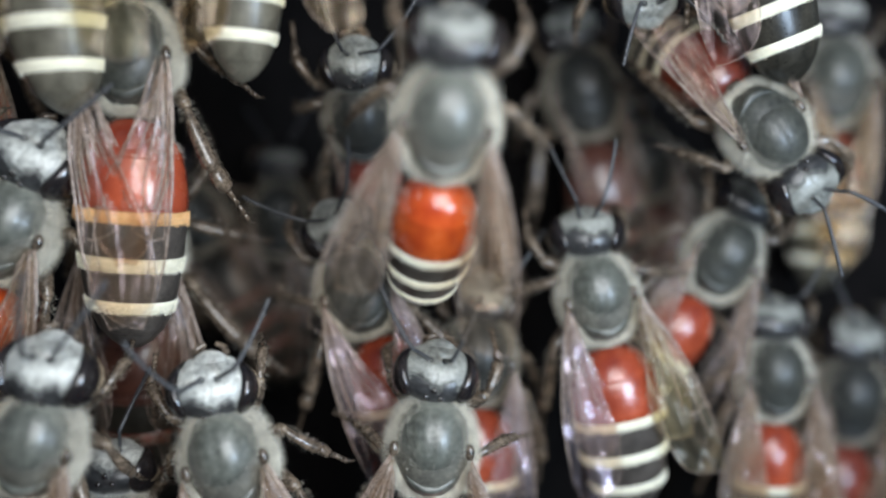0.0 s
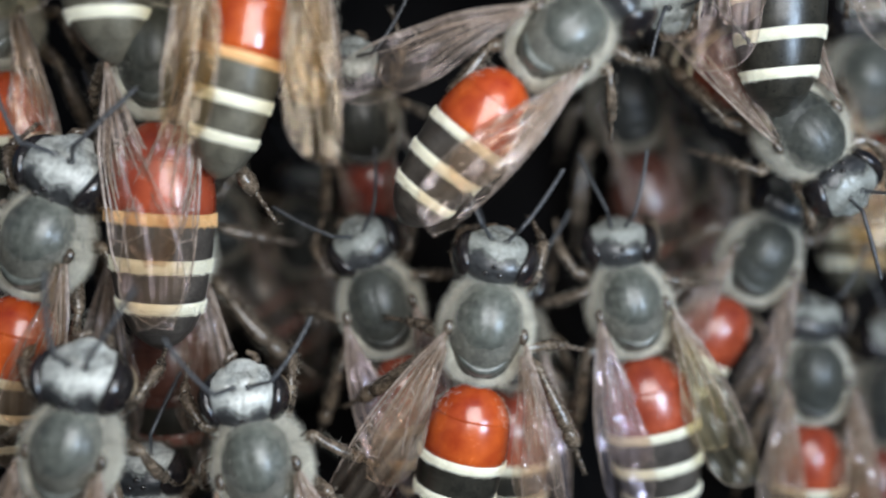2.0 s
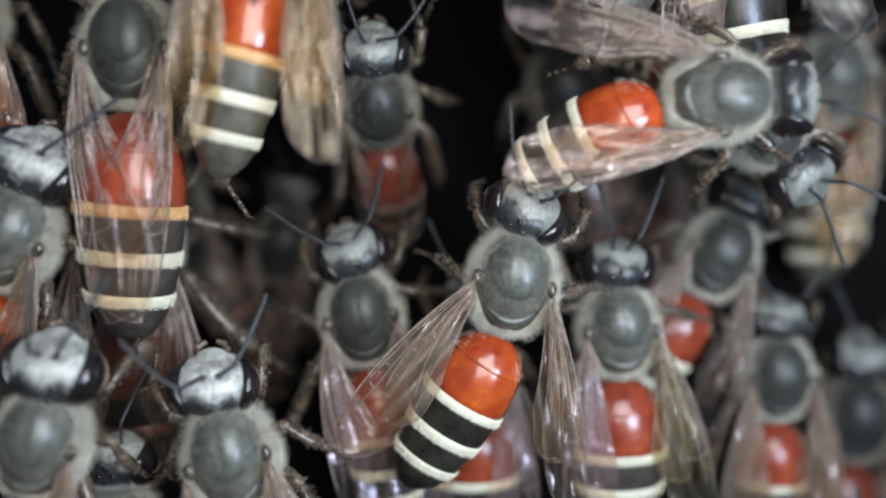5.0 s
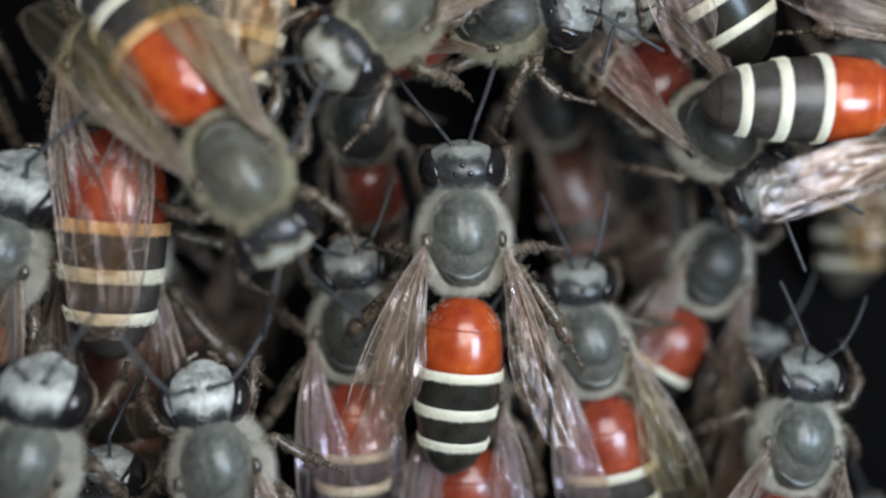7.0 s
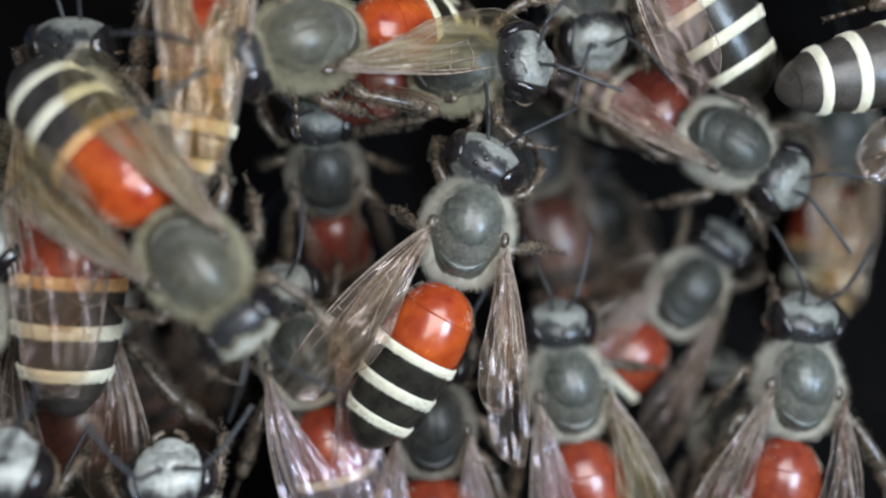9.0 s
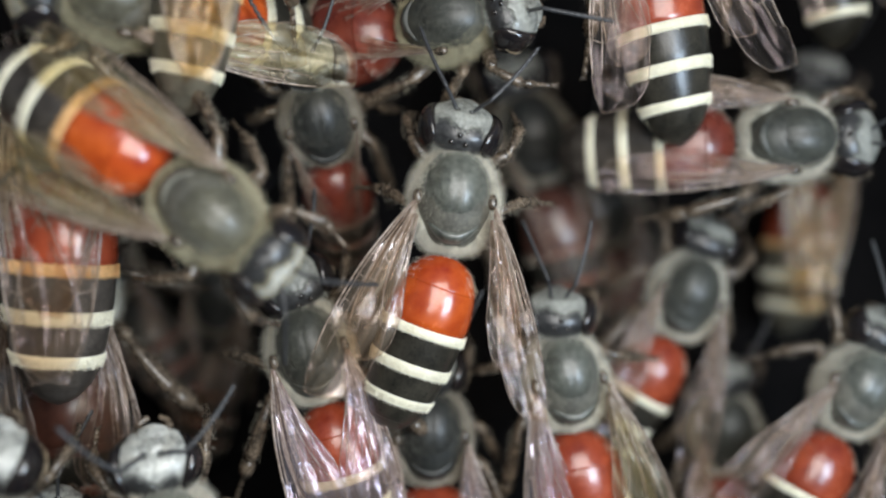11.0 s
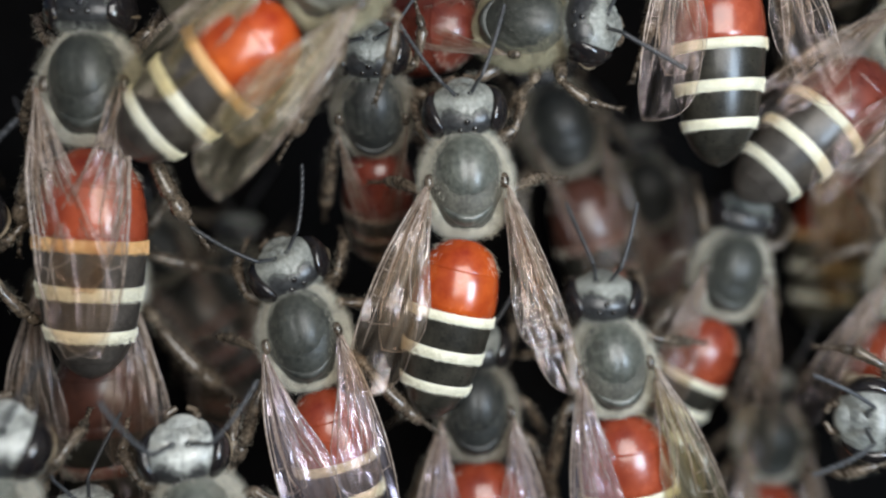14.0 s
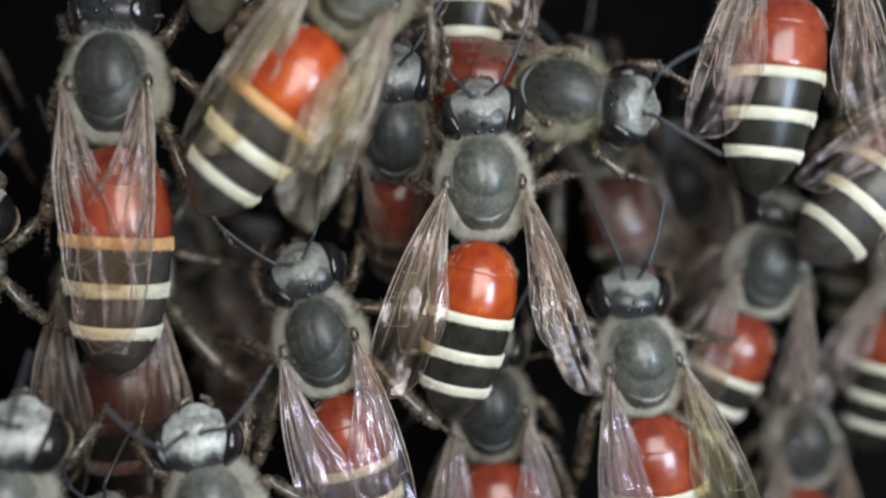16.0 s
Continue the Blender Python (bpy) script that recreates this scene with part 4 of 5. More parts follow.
    walk(BEES["F2"], [(0, at(-4.82, -2.60, 10.95, -4)), (0.5, at(-5.16, -2.60, 10.53, -4)), (0.9, at(-5.15, -2.60, 9.90, -3)),
        (1.2, at(-4.87, -2.60, 9.96, -3)), (1.5, at(-5.38, -2.60, 9.57, -2)), (2, at(-4.84, -2.60, 8.49, 8)),
        (2.5, at(-4.27, -2.60, 8.20, 14)), (3, at(-4.16, -2.60, 8.24, 14)), (3.5, at(-4.03, -2.60, 8.19, 14)),
        (4, at(-4.10, -2.60, 8.13, 12)), (4.5, at(-4.27, -2.60, 8.06, 8)), (7, at(-3.97, -2.60, 10.42, 4)),
        (7.5, at(-3.88, -2.60, 10.13, 4)), (8, at(-3.95, -2.60, 9.33, 4)), (8.5, at(-4.83, -2.60, 9.03, 2)),
        (9, at(-4.52, -2.60, 9.40, 2)), (9.5, at(-4.17, -2.60, 10.28, 2)), (12, at(-4.71, -2.60, 12.21, 2)),
        (12.5, at(-4.64, -2.60, 12.96, 4)), (13, at(-5.32, -2.60, 13.39, 4)), (13.5, at(-5.55, -2.60, 13.79, 4)),
        (14.5, at(-5.22, -2.60, 13.11, 4)), (15.5, at(-5.14, -2.60, 13.01, 4)), (16, at(-5.27, -2.60, 13.32, 4))])
    walk(BEES["M1"], [(0, at(0.09, -4.20, 2.89, 6, 22)), (0.2, at(0.10, -4.20, 3.48, 9, 25)), (0.4, at(0.37, -4.20, 4.14, 8, 26)),
        (0.6, at(0.30, -4.20, 4.93, 6, 26)), (0.8, at(0.67, -2.80, 5.22, 13, 22)), (1, at(0.20, -1.50, 7.21, 4, 12)),
        (1.2, at(-0.28, -1.50, 7.65, 1, 6)), (1.4, at(-0.50, -1.50, 7.13, 4)), (1.6, at(0.60, -1.50, 7.35, 15)),
        (1.8, at(0.86, -1.50, 7.05, 20)), (2, at(2.32, -1.50, 5.32, 54)), (2.2, at(2.14, -1.50, 4.97, 57)),
        (2.4, at(2.11, -1.50, 4.64, 62)), (2.5, at(2.48, -1.50, 4.30, 63)), (2.7, at(2.31, -1.50, 4.05, 61)),
        (3, at(3.02, -1.50, 4.62, 54)), (3.3, at(2.80, -1.50, 5.06, 42.4)), (3.5, at(4.03, -1.50, 4.90, 38)),
        (3.6, at(3.96, -1.50, 4.80, 40.4)), (3.9, at(4.74, -1.50, 4.23, 57.6)), (4.2, at(4.93, -1.50, 4.00, 70)),
        (4.5, at(5.58, -1.50, 3.07, 88)), (4.7, at(6.08, -1.50, 3.44, 88)), (7, at(13.22, -1.50, 4.38, 90)),
        (7.5, at(14.00, -1.50, 4.85, 92)), (8, at(14.82, -1.50, 5.44, 90)), (8.5, at(15.09, -1.50, 5.58, 84)),
        (9, at(16.20, -1.50, 7.31, 78)), (9.5, at(17.01, -1.50, 6.45, 72)), (12, at(20.96, -1.50, 7.38, 75)),
        (16, at(20.96, -1.50, 7.38, 75))])
    walk(BEES["D1"], [(0, at(-2.54, 2.60, -1.09, -18)), (0.5, at(-2.89, 2.60, -1.57, -18)), (1, at(-2.93, 2.60, -1.89, -18)),
        (1.5, at(-3.02, 2.60, -1.95, -18)), (2, at(-2.74, 2.60, -1.51, -15)), (2.5, at(-2.71, 2.60, -1.76, -15)),
        (3, at(-2.78, 2.60, -1.83, -14)), (3.5, at(-2.52, 2.60, -1.65, -14)), (4, at(-2.58, 2.60, -1.73, -14)),
        (4.5, at(-2.44, 2.60, -1.99, -12)), (7, at(-2.39, 2.60, -1.79, 0)), (7.5, at(-3.09, 2.60, -1.39, -1.6)), (8, at(-2.74, 2.60, -1.33, -3.2)),
        (8.5, at(-3.04, 2.60, -1.25, -10.8)), (9, at(-2.91, 2.60, -1.10, -14.4)), (9.5, at(-2.41, 2.60, -1.19, -17)),
        (12, at(-2.87, 0.90, -1.17, -13)), (12.5, at(-3.16, 0.90, -1.14, -13)), (13, at(-3.36, 0.90, -1.15, -13)),
        (13.5, at(-3.58, 0.90, -1.20, -13)), (14, at(-3.73, 0.90, -1.15, -13)), (14.5, at(-3.73, 0.90, -1.12, -13)),
        (15, at(-3.77, 0.90, -1.13, -13)), (15.5, at(-3.90, 0.90, -1.13, -13)), (16, at(-4.02, 0.90, -1.27, -13))])
    walk(BEES["D6"], [(0, at(1.16, 4.50, -3.39, 5)), (1.5, at(1.09, 4.50, -2.69, 4)), (2.5, at(1.20, 4.50, -2.93, 3)),
        (4.5, at(0.86, 4.50, -3.35, 0)), (7, at(1.02, 3.20, -3.72, 0)), (7.5, at(1.15, 3.20, -3.15, 0)),
        (8, at(0.95, 3.20, -3.14, 0)), (8.5, at(1.04, 3.20, -3.14, 0)), (9, at(0.89, 3.20, -3.23, 0)),
        (9.5, at(0.92, 3.20, -3.26, 0)), (12, at(0.92, 3.00, -3.99, -2)), (12.5, at(0.91, 3.00, -3.88, -2)),
        (13, at(0.85, 3.00, -3.82, -2)), (13.5, at(1.03, 3.00, -3.71, -2)), (14, at(1.07, 3.00, -3.51, -2)),
        (14.5, at(0.91, 3.00, -3.35, -2)), (15, at(0.90, 3.00, -3.44, -2)), (15.5, at(0.81, 3.00, -3.48, -2)),
        (16, at(0.68, 3.00, -3.50, -2))])
    walk(BEES["R1"], [(0, at(4.62, 3.00, -1.33, -11)), (0.5, at(4.51, 3.00, -1.49, -11)), (1, at(4.39, 3.00, -1.56, -11)),
        (1.5, at(4.51, 3.00, -1.56, -11)), (2, at(4.65, 3.00, -1.59, -11)), (2.5, at(4.71, 3.00, -1.59, -10)),
        (3, at(4.79, 3.00, -1.65, -9)), (3.5, at(5.45, 3.00, -1.93, -4)), (4, at(5.26, 3.00, -2.17, -2)),
        (4.5, at(5.29, 3.00, -2.36, -1)), (7, at(4.66, 3.00, -2.27, -11)), (7.5, at(4.88, 3.00, -2.14, -10)),
        (8, at(4.98, 3.00, -2.15, -9)), (8.5, at(4.96, 3.00, -2.14, -9)), (9, at(4.94, 3.00, -2.14, -9)),
        (9.5, at(4.97, 3.00, -2.15, -8)), (12, at(4.78, 2.00, -2.06, -8)), (12.5, at(4.84, 2.00, -2.09, -8)),
        (13, at(4.84, 2.00, -2.11, -8)), (13.5, at(4.84, 2.00, -2.08, -8)), (14, at(4.93, 2.00, -2.10, -8)),
        (14.5, at(4.91, 2.00, -2.07, -8)), (15, at(4.93, 2.00, -2.09, -8)), (15.5, at(4.96, 2.00, -2.06, -8)),
        (16, at(4.93, 2.00, -2.06, -8))])
    walk(BEES["D3"], [(0, at(5.00, 8.20, 5.67, -12)), (0.5, at(5.03, 8.20, 5.52, -12)), (1, at(4.99, 8.20, 5.38, -12)),
        (1.5, at(5.21, 8.20, 5.42, -12)), (2, at(5.51, 8.20, 5.35, -12)), (2.5, at(5.52, 8.20, 5.27, -12)),
        (3.5, at(5.27, 8.20, 5.41, -13)), (4.5, at(4.50, 8.20, 5.52, -14)), (7, at(4.14, 8.20, 6.08, -15)),
        (8, at(4.26, 8.20, 5.96, -15)), (8.5, at(4.19, 8.20, 6.02, -15)), (9, at(4.70, 8.20, 6.09, -15)),
        (9.5, at(4.69, 8.20, 6.02, -15)), (12, at(4.55, 7.00, 5.94, -17)), (12.5, at(4.23, 7.00, 5.71, -17)),
        (13, at(4.25, 7.00, 5.71, -17)), (13.5, at(4.16, 7.00, 5.68, -17)), (14.5, at(4.34, 7.00, 5.58, -17)),
        (15, at(4.37, 7.00, 5.62, -17)), (15.5, at(4.34, 7.00, 5.62, -17)), (16, at(4.52, 7.00, 5.61, -17))])
    walk(BEES["U1"], [(0, at(9.36, 2.00, 3.37, 145)), (0.5, at(9.36, 2.00, 3.28, 145)), (1, at(9.30, 2.00, 3.27, 145)),
        (1.5, at(9.39, 2.00, 3.24, 145)), (2, at(9.44, 2.00, 3.30, 145)), (2.5, at(9.38, 2.00, 3.27, 145)),
        (3, at(9.41, 2.00, 3.33, 145)), (3.5, at(9.35, 2.00, 3.30, 145)), (4, at(9.18, 2.00, 3.28, 145)),
        (4.5, at(9.23, 2.00, 3.38, 143)), (7, at(8.14, 2.00, 3.86, 138)), (7.5, at(8.46, 2.00, 4.39, 137)),
        (8, at(8.71, 2.00, 4.33, 137)), (8.5, at(8.67, 2.00, 4.23, 132)), (9, at(9.63, 2.00, 4.97, 124)),
        (9.5, at(10.21, 2.00, 4.74, 120)), (12, at(12.47, 2.00, 5.35, 64)), (12.5, at(12.83, 2.00, 6.35, 55)),
        (13, at(13.38, 2.00, 6.94, 51)), (13.5, at(13.90, 1.80, 7.29, 49)), (14, at(14.08, 1.80, 7.46, 46)),
        (14.5, at(14.45, 1.80, 6.90, 45)), (15, at(14.29, 1.80, 6.53, 45)), (15.5, at(14.40, 1.80, 5.92, 46)),
        (16, at(14.94, 1.80, 5.60, 45))])
    walk(BEES["B1"], [(0, at(7.27, 0.00, 11.07, -22)), (0.5, at(7.50, 0.00, 10.94, -15)), (1, at(7.42, 0.00, 10.84, -10)),
        (1.5, at(8.02, 0.00, 10.87, -7)), (2, at(8.04, 0.00, 10.59, -4)), (2.5, at(8.08, 0.00, 10.58, -3)),
        (3, at(8.03, 0.00, 10.64, -3)), (3.5, at(7.73, 0.00, 10.76, -8)), (4, at(7.96, 0.00, 10.58, -8)),
        (4.5, at(7.76, 0.00, 10.45, -8)), (7, at(5.22, 0.00, 11.60, -35)), (8, at(5.93, 0.00, 11.26, -35)),
        (8.5, at(5.84, 0.00, 11.32, -35)), (9, at(6.38, 0.00, 11.91, -35)), (9.5, at(5.81, 0.00, 11.40, -35)),
        (12, at(7.06, 0.00, 11.16, -1)), (12.5, at(7.15, 0.00, 10.92, -1)), (13, at(7.19, 0.00, 11.08, -1)),
        (13.5, at(7.47, 0.00, 10.88, -3)), (14, at(7.57, 0.00, 10.31, -3)), (14.5, at(7.20, 0.00, 10.16, -4)),
        (15, at(7.43, 0.00, 10.24, -3)), (15.5, at(7.92, 0.00, 10.30, 0)), (16, at(8.98, 0.00, 9.36, 7))])
    walk(BEES["R2"], [(0, at(9.01, 5.00, -0.16, 25)), (0.5, at(9.04, 5.00, -0.16, 25)), (1, at(8.98, 5.00, -0.17, 25.1)),
        (1.5, at(9.06, 5.00, -0.17, 25)), (2, at(9.15, 5.00, -0.17, 25.1)), (2.5, at(9.09, 5.00, -0.19, 25.1)),
        (3, at(9.07, 5.00, -0.21, 25.2)), (3.5, at(8.94, 5.00, -0.26, 25.2)), (4, at(8.80, 5.00, -0.29, 25.2)),
        (4.5, at(8.83, 5.00, -0.24, 24.2)), (7, at(8.95, 5.00, 0.12, 20.1)), (8, at(9.12, 5.00, 0.07, 21.3)),
        (8.5, at(9.02, 5.00, 0.53, 27.3)), (9, at(9.28, 5.00, 0.79, 35.4)), (9.5, at(9.30, 5.00, 0.66, 34)),
        (12, at(9.50, 5.00, 0.33, 13)), (12.5, at(9.59, 5.00, 0.30, 13)), (13, at(9.62, 5.00, 0.32, 13)),
        (13.5, at(9.35, 5.00, 0.46, 13)), (14, at(9.39, 5.00, 0.52, 13)), (14.5, at(9.46, 5.00, 0.56, 13)),
        (15, at(9.48, 5.00, 0.58, 13)), (15.5, at(9.52, 5.00, 0.50, 13)), (16, at(9.58, 5.00, 0.56, 13))])
    walk(BEES["R3"], [(0, at(10.99, 6.00, -4.16, 0)), (0.5, at(11.00, 6.00, -4.15, 0)), (1, at(10.96, 6.00, -4.09, 0)),
        (1.5, at(11.06, 6.00, -4.11, 0)), (2, at(11.08, 6.00, -4.14, 0)), (2.5, at(11.08, 6.00, -4.09, 0)),
        (3, at(11.10, 6.00, -4.13, 0)), (3.5, at(10.94, 6.00, -4.10, 0)), (4, at(10.84, 6.00, -4.14, 0)),
        (4.5, at(11.07, 6.00, -4.16, 0)), (7, at(10.88, 6.00, -4.38, 0)), (9.5, at(10.84, 6.00, -3.84, 0)),
        (12, at(11.79, 8.50, -4.96, 0)), (14.5, at(11.79, 8.50, -5.42, 0)), (16, at(11.83, 8.50, -5.55, 0))])
    walk(BEES["R4"], [(0, at(14.69, 10.00, 6.42, 0)), (1.5, at(14.62, 10.00, 6.34, 0)), (2.5, at(14.60, 10.00, 6.25, 0)),
        (3.5, at(14.62, 10.00, 6.27, 0)), (4.5, at(14.44, 10.00, 6.32, 0)), (7, at(16.20, 10.00, 7.05, 0)),
        (8, at(15.81, 10.00, 7.01, 0)), (9, at(16.85, 10.00, 7.04, 4)), (9.5, at(16.26, 10.00, 6.29, 4)),
        (12, at(15.85, 10.00, 6.91, 4)), (13.5, at(15.37, 10.00, 6.62, 4)), (15.5, at(15.42, 10.00, 5.49, 4)),
        (16, at(15.67, 10.00, 5.49, 4))])
    walk(BEES["R6"], [(0, at(11.32, 2.00, -15.00, 5)), (4.5, at(10.55, 2.00, -12.66, 5)), (6.8, at(10.55, 2.00, -5.01, 8)),
        (7, at(10.47, 2.00, -4.89, 8)), (7.5, at(10.37, 2.00, -5.03, 5)), (8, at(9.93, 2.00, -4.76, 3)),
        (8.5, at(10.86, 2.00, -3.12, 6)), (9, at(11.47, 2.00, -1.99, 8)), (9.5, at(13.25, 2.00, -3.11, 32)),
        (12, at(14.11, 4.00, -0.65, 17)), (12.5, at(13.99, 4.00, 0.39, 14)), (13, at(13.95, 4.00, 0.26, 16)),
        (13.5, at(14.25, 4.00, 0.07, 14)), (14, at(15.19, 5.00, 0.38, 12)), (14.5, at(15.47, 6.00, 0.75, 10)),
        (15, at(15.55, 6.17, 0.72, 10)), (15.5, at(14.88, 6.33, 0.67, 10)), (16, at(15.05, 6.50, 0.66, 12))])
    walk(BEES["TOP1"], [(0, at(-2.39, 0.30, 13.07, 80, 22)), (4.5, at(-0.78, 0.30, 10.08, 85, 22)), (7, at(1.84, 0.30, 6.79, 89, 22)),
        (7.5, at(1.91, 0.30, 6.80, 90, 22)), (8, at(2.04, 0.30, 6.65, 90, 22)), (8.5, at(1.88, 0.30, 6.78, 90, 22)),
        (9, at(1.61, 0.30, 6.74, 91, 22)), (9.5, at(1.53, 0.30, 6.88, 89, 22)), (12, at(1.32, 0.30, 8.08, 88, 22)),
        (12.5, at(1.66, 0.30, 8.04, 90, 22)), (13, at(1.58, 0.30, 8.02, 92, 22)), (13.5, at(1.80, 0.30, 7.55, 99, 22)),
        (14, at(2.50, 0.30, 7.15, 98, 22)), (14.5, at(2.80, 0.30, 7.17, 97, 22)), (15, at(2.67, 0.30, 6.81, 98, 22)),
        (15.5, at(2.38, 0.30, 6.22, 100, 22)), (16, at(2.81, 0.30, 5.19, 108, 22))])
    walk(BEES["TOP2"], [(0, at(1.79, -1.80, 11.87, -60, 22, 0)), (4.5, at(0.92, -1.80, 9.49, -90, 22, 0)), (6.8, at(-1.43, -1.80, 6.39, -136, 22, 0)),
        (7, at(-1.14, -1.80, 6.26, -137, 22, 0)), (7.3, at(-1.96, -1.80, 6.76, -120, 22, 0)), (8, at(-2.44, -1.80, 7.26, -100, 22, 0)),
        (8.3, at(-2.55, -1.80, 6.43, -104, 22, 0)), (8.5, at(-2.48, -1.80, 6.35, -105, 22, 0)), (9, at(-2.46, -1.80, 6.79, -111, 22, 0)),
        (9.5, at(-2.77, -1.80, 6.94, -99, 22, 0)), (12, at(-11.35, -1.80, 7.95, -90, 22, 0)), (12.5, at(-13.29, -1.80, 7.99, -88, 22, 0)),
        (13, at(-14.40, -1.80, 8.06, -84, 22, 0)), (13.5, at(-17.95, -1.80, 8.36, -82, 22, 0)), (14, at(-21.15, -1.80, 7.03, -80, 22, 0)),
        (16, at(-21.15, -1.80, 7.03, -80, 22, 0))])
    walk(BEES["F3"], [(0, at(-4.89, -2.80, 14.29, 165)), (4.5, at(-4.96, -2.80, 10.36, 160)), (6.8, at(-4.59, -2.80, 2.42, 150)),
        (7, at(-4.54, -2.80, 2.20, 150.1)), (7.3, at(-4.78, -2.80, 2.06, 149.9)), (7.5, at(-4.57, -2.80, 1.66, 150)),
        (7.8, at(-4.55, -2.80, 1.28, 153)), (8, at(-4.71, -2.80, 0.94, 154)), (8.3, at(-5.59, -2.80, 0.93, 165)),
        (8.5, at(-5.96, -2.80, 0.59, 165)), (8.8, at(-5.36, -2.80, 1.11, 155)), (9, at(-4.79, -2.80, 1.14, 143)),
        (9.5, at(-4.55, -2.80, 2.04, 138)), (9.7, at(-4.50, -2.80, 2.06, 136.8)), (11.8, at(-4.24, -2.80, 2.19, 108)),
        (12, at(-3.90, -2.80, 3.31, 83)), (12.5, at(-4.12, -2.80, 3.72, 72)), (13, at(-4.43, -2.80, 4.99, 56)),
        (13.5, at(-2.96, -2.80, 6.43, 53)), (14, at(-2.22, -2.80, 7.47, 54)), (14.5, at(-1.67, -2.80, 8.19, 47)),
        (15, at(-1.61, -2.80, 8.14, 43)), (15.5, at(-1.67, -2.80, 8.16, 38)), (16, at(-2.19, -2.80, 7.32, 39))])
    walk(BEES["D5"], [(0, at(-2.43, 3.00, 3.99, -3, 38)), (1.5, at(-2.93, 3.00, 4.09, -3, 38)), (2.5, at(-3.51, 3.00, 3.87, -3, 38)),
        (3, at(-2.87, 3.00, 3.63, -4, 38)), (3.5, at(-2.72, 3.00, 4.16, -4, 38)), (4, at(-2.54, 3.00, 4.18, -5, 38)),
        (4.5, at(-1.97, 3.00, 4.22, -4, 38)), (7, at(-2.23, 3.20, 4.38, -3, 38)), (7.5, at(-2.64, 3.20, 4.21, 2, 38)),
        (8, at(-2.83, 3.20, 4.29, 4, 38)), (8.5, at(-2.40, 3.20, 4.66, 0, 38)), (9, at(-2.33, 3.20, 4.34, -4, 38)),
        (9.5, at(-2.57, 3.20, 5.00, -5, 38)), (12, at(-2.00, 1.20, 5.42, -12, 38)), (12.5, at(-1.92, 1.20, 4.99, 0, 38)),
        (13, at(-2.24, 1.20, 4.96, -8, 38)), (13.5, at(-1.93, 1.20, 5.15, 2, 38)), (14, at(-1.81, 1.20, 5.13, 0, 38)),
        (14.5, at(-1.49, 1.20, 5.18, 6, 38)), (15, at(-1.70, 1.20, 4.90, 8, 38)), (15.5, at(-1.50, 1.20, 4.86, 5, 38)),
        (16, at(-1.90, 1.20, 4.47, 3, 38))])
    walk(BEES["L2"], [(0, at(-9.18, 9.00, 1.29, -30)), (1.5, at(-9.23, 9.00, 1.20, -30)), (2.5, at(-9.58, 9.00, 1.34, -30)),
        (3.5, at(-9.56, 9.00, 1.47, -30)), (4.5, at(-9.72, 9.00, 1.55, -30)), (7, at(-11.20, 9.00, 1.24, -30)),
        (9, at(-11.13, 9.00, 1.03, -30)), (9.5, at(-11.21, 9.00, 1.19, -30)), (12, at(-10.47, 9.00, 1.65, -33)),
        (13.5, at(-10.44, 9.00, 1.67, -33)), (14.5, at(-10.28, 9.00, 2.04, -33)), (15.5, at(-10.50, 9.00, 2.24, -33)),
        (16, at(-10.68, 9.00, 2.11, -33))])
    walk(BEES["L0"], [(0, at(-14.13, 2.00, 6.90, -6)), (1.5, at(-13.91, 2.00, 6.89, -6)), (2.5, at(-13.94, 2.00, 7.20, -6)),
        (3.5, at(-13.88, 2.00, 7.04, -6)), (4.5, at(-13.84, 2.00, 6.76, -6)), (7, at(-14.81, 2.00, 6.73, -6)),
        (16, at(-15.97, 2.00, 7.59, -6))])
    walk(BEES["X0"], [(0, at(-9.14, 2.60, 0.15, -2)), (1.5, at(-9.25, 2.60, 0.20, -2)), (2.5, at(-9.25, 2.60, 0.22, -2)),
        (3.5, at(-9.15, 2.60, 0.25, -2)), (4.5, at(-9.25, 2.60, 0.22, -2)), (7, at(-9.34, 2.60, 0.36, -2)),
        (8, at(-9.53, 2.60, 0.37, -2)), (9, at(-9.55, 2.60, 0.28, -2)), (9.5, at(-9.67, 2.60, 0.41, -2)),
        (12, at(-9.71, 2.60, 0.35, -2)), (13.5, at(-10.13, 2.60, 0.31, -2)), (14.5, at(-10.20, 2.60, 0.66, -2)),
        (15.5, at(-10.33, 2.60, 0.71, -2)), (16, at(-10.39, 2.60, 0.65, -2))])
    walk(BEES["D9"], [(0, at(-0.39, 1.00, 17.66, 5)), (12, at(0.84, 1.00, 20.20, 5)), (15, at(0.68, 1.00, 14.52, 4)),
        (15.5, at(0.30, 1.00, 13.46, 4)), (16, at(0.46, 1.00, 12.96, 3))])
    walk(BEES["R10"], [(0, at(11.80, 3.00, 16.73, -10)), (9.5, at(13.85, 3.00, 16.37, -10)), (12, at(11.93, 3.00, 14.00, -10)),
        (12.5, at(11.45, 3.00, 14.77, -10)), (13.5, at(12.03, 3.00, 14.97, -10)), (16, at(11.84, 3.00, 14.53, -10))])
    walk(BEES["D10"], [(0, at(5.49, 1.60, 8.94, 172)), (1.5, at(5.31, 1.60, 8.87, 172)), (2.5, at(5.43, 1.60, 8.78, 172)),
        (4.5, at(4.79, 1.60, 9.04, 172)), (7, at(5.14, 1.60, 9.23, 172)), (8, at(5.00, 1.60, 9.51, 172)),
        (9, at(5.35, 1.60, 9.76, 172)), (9.5, at(4.92, 1.60, 9.68, 172)), (12, at(6.50, 1.60, 13.78, 172)),
        (16, at(6.00, 1.60, 13.80, 172))])
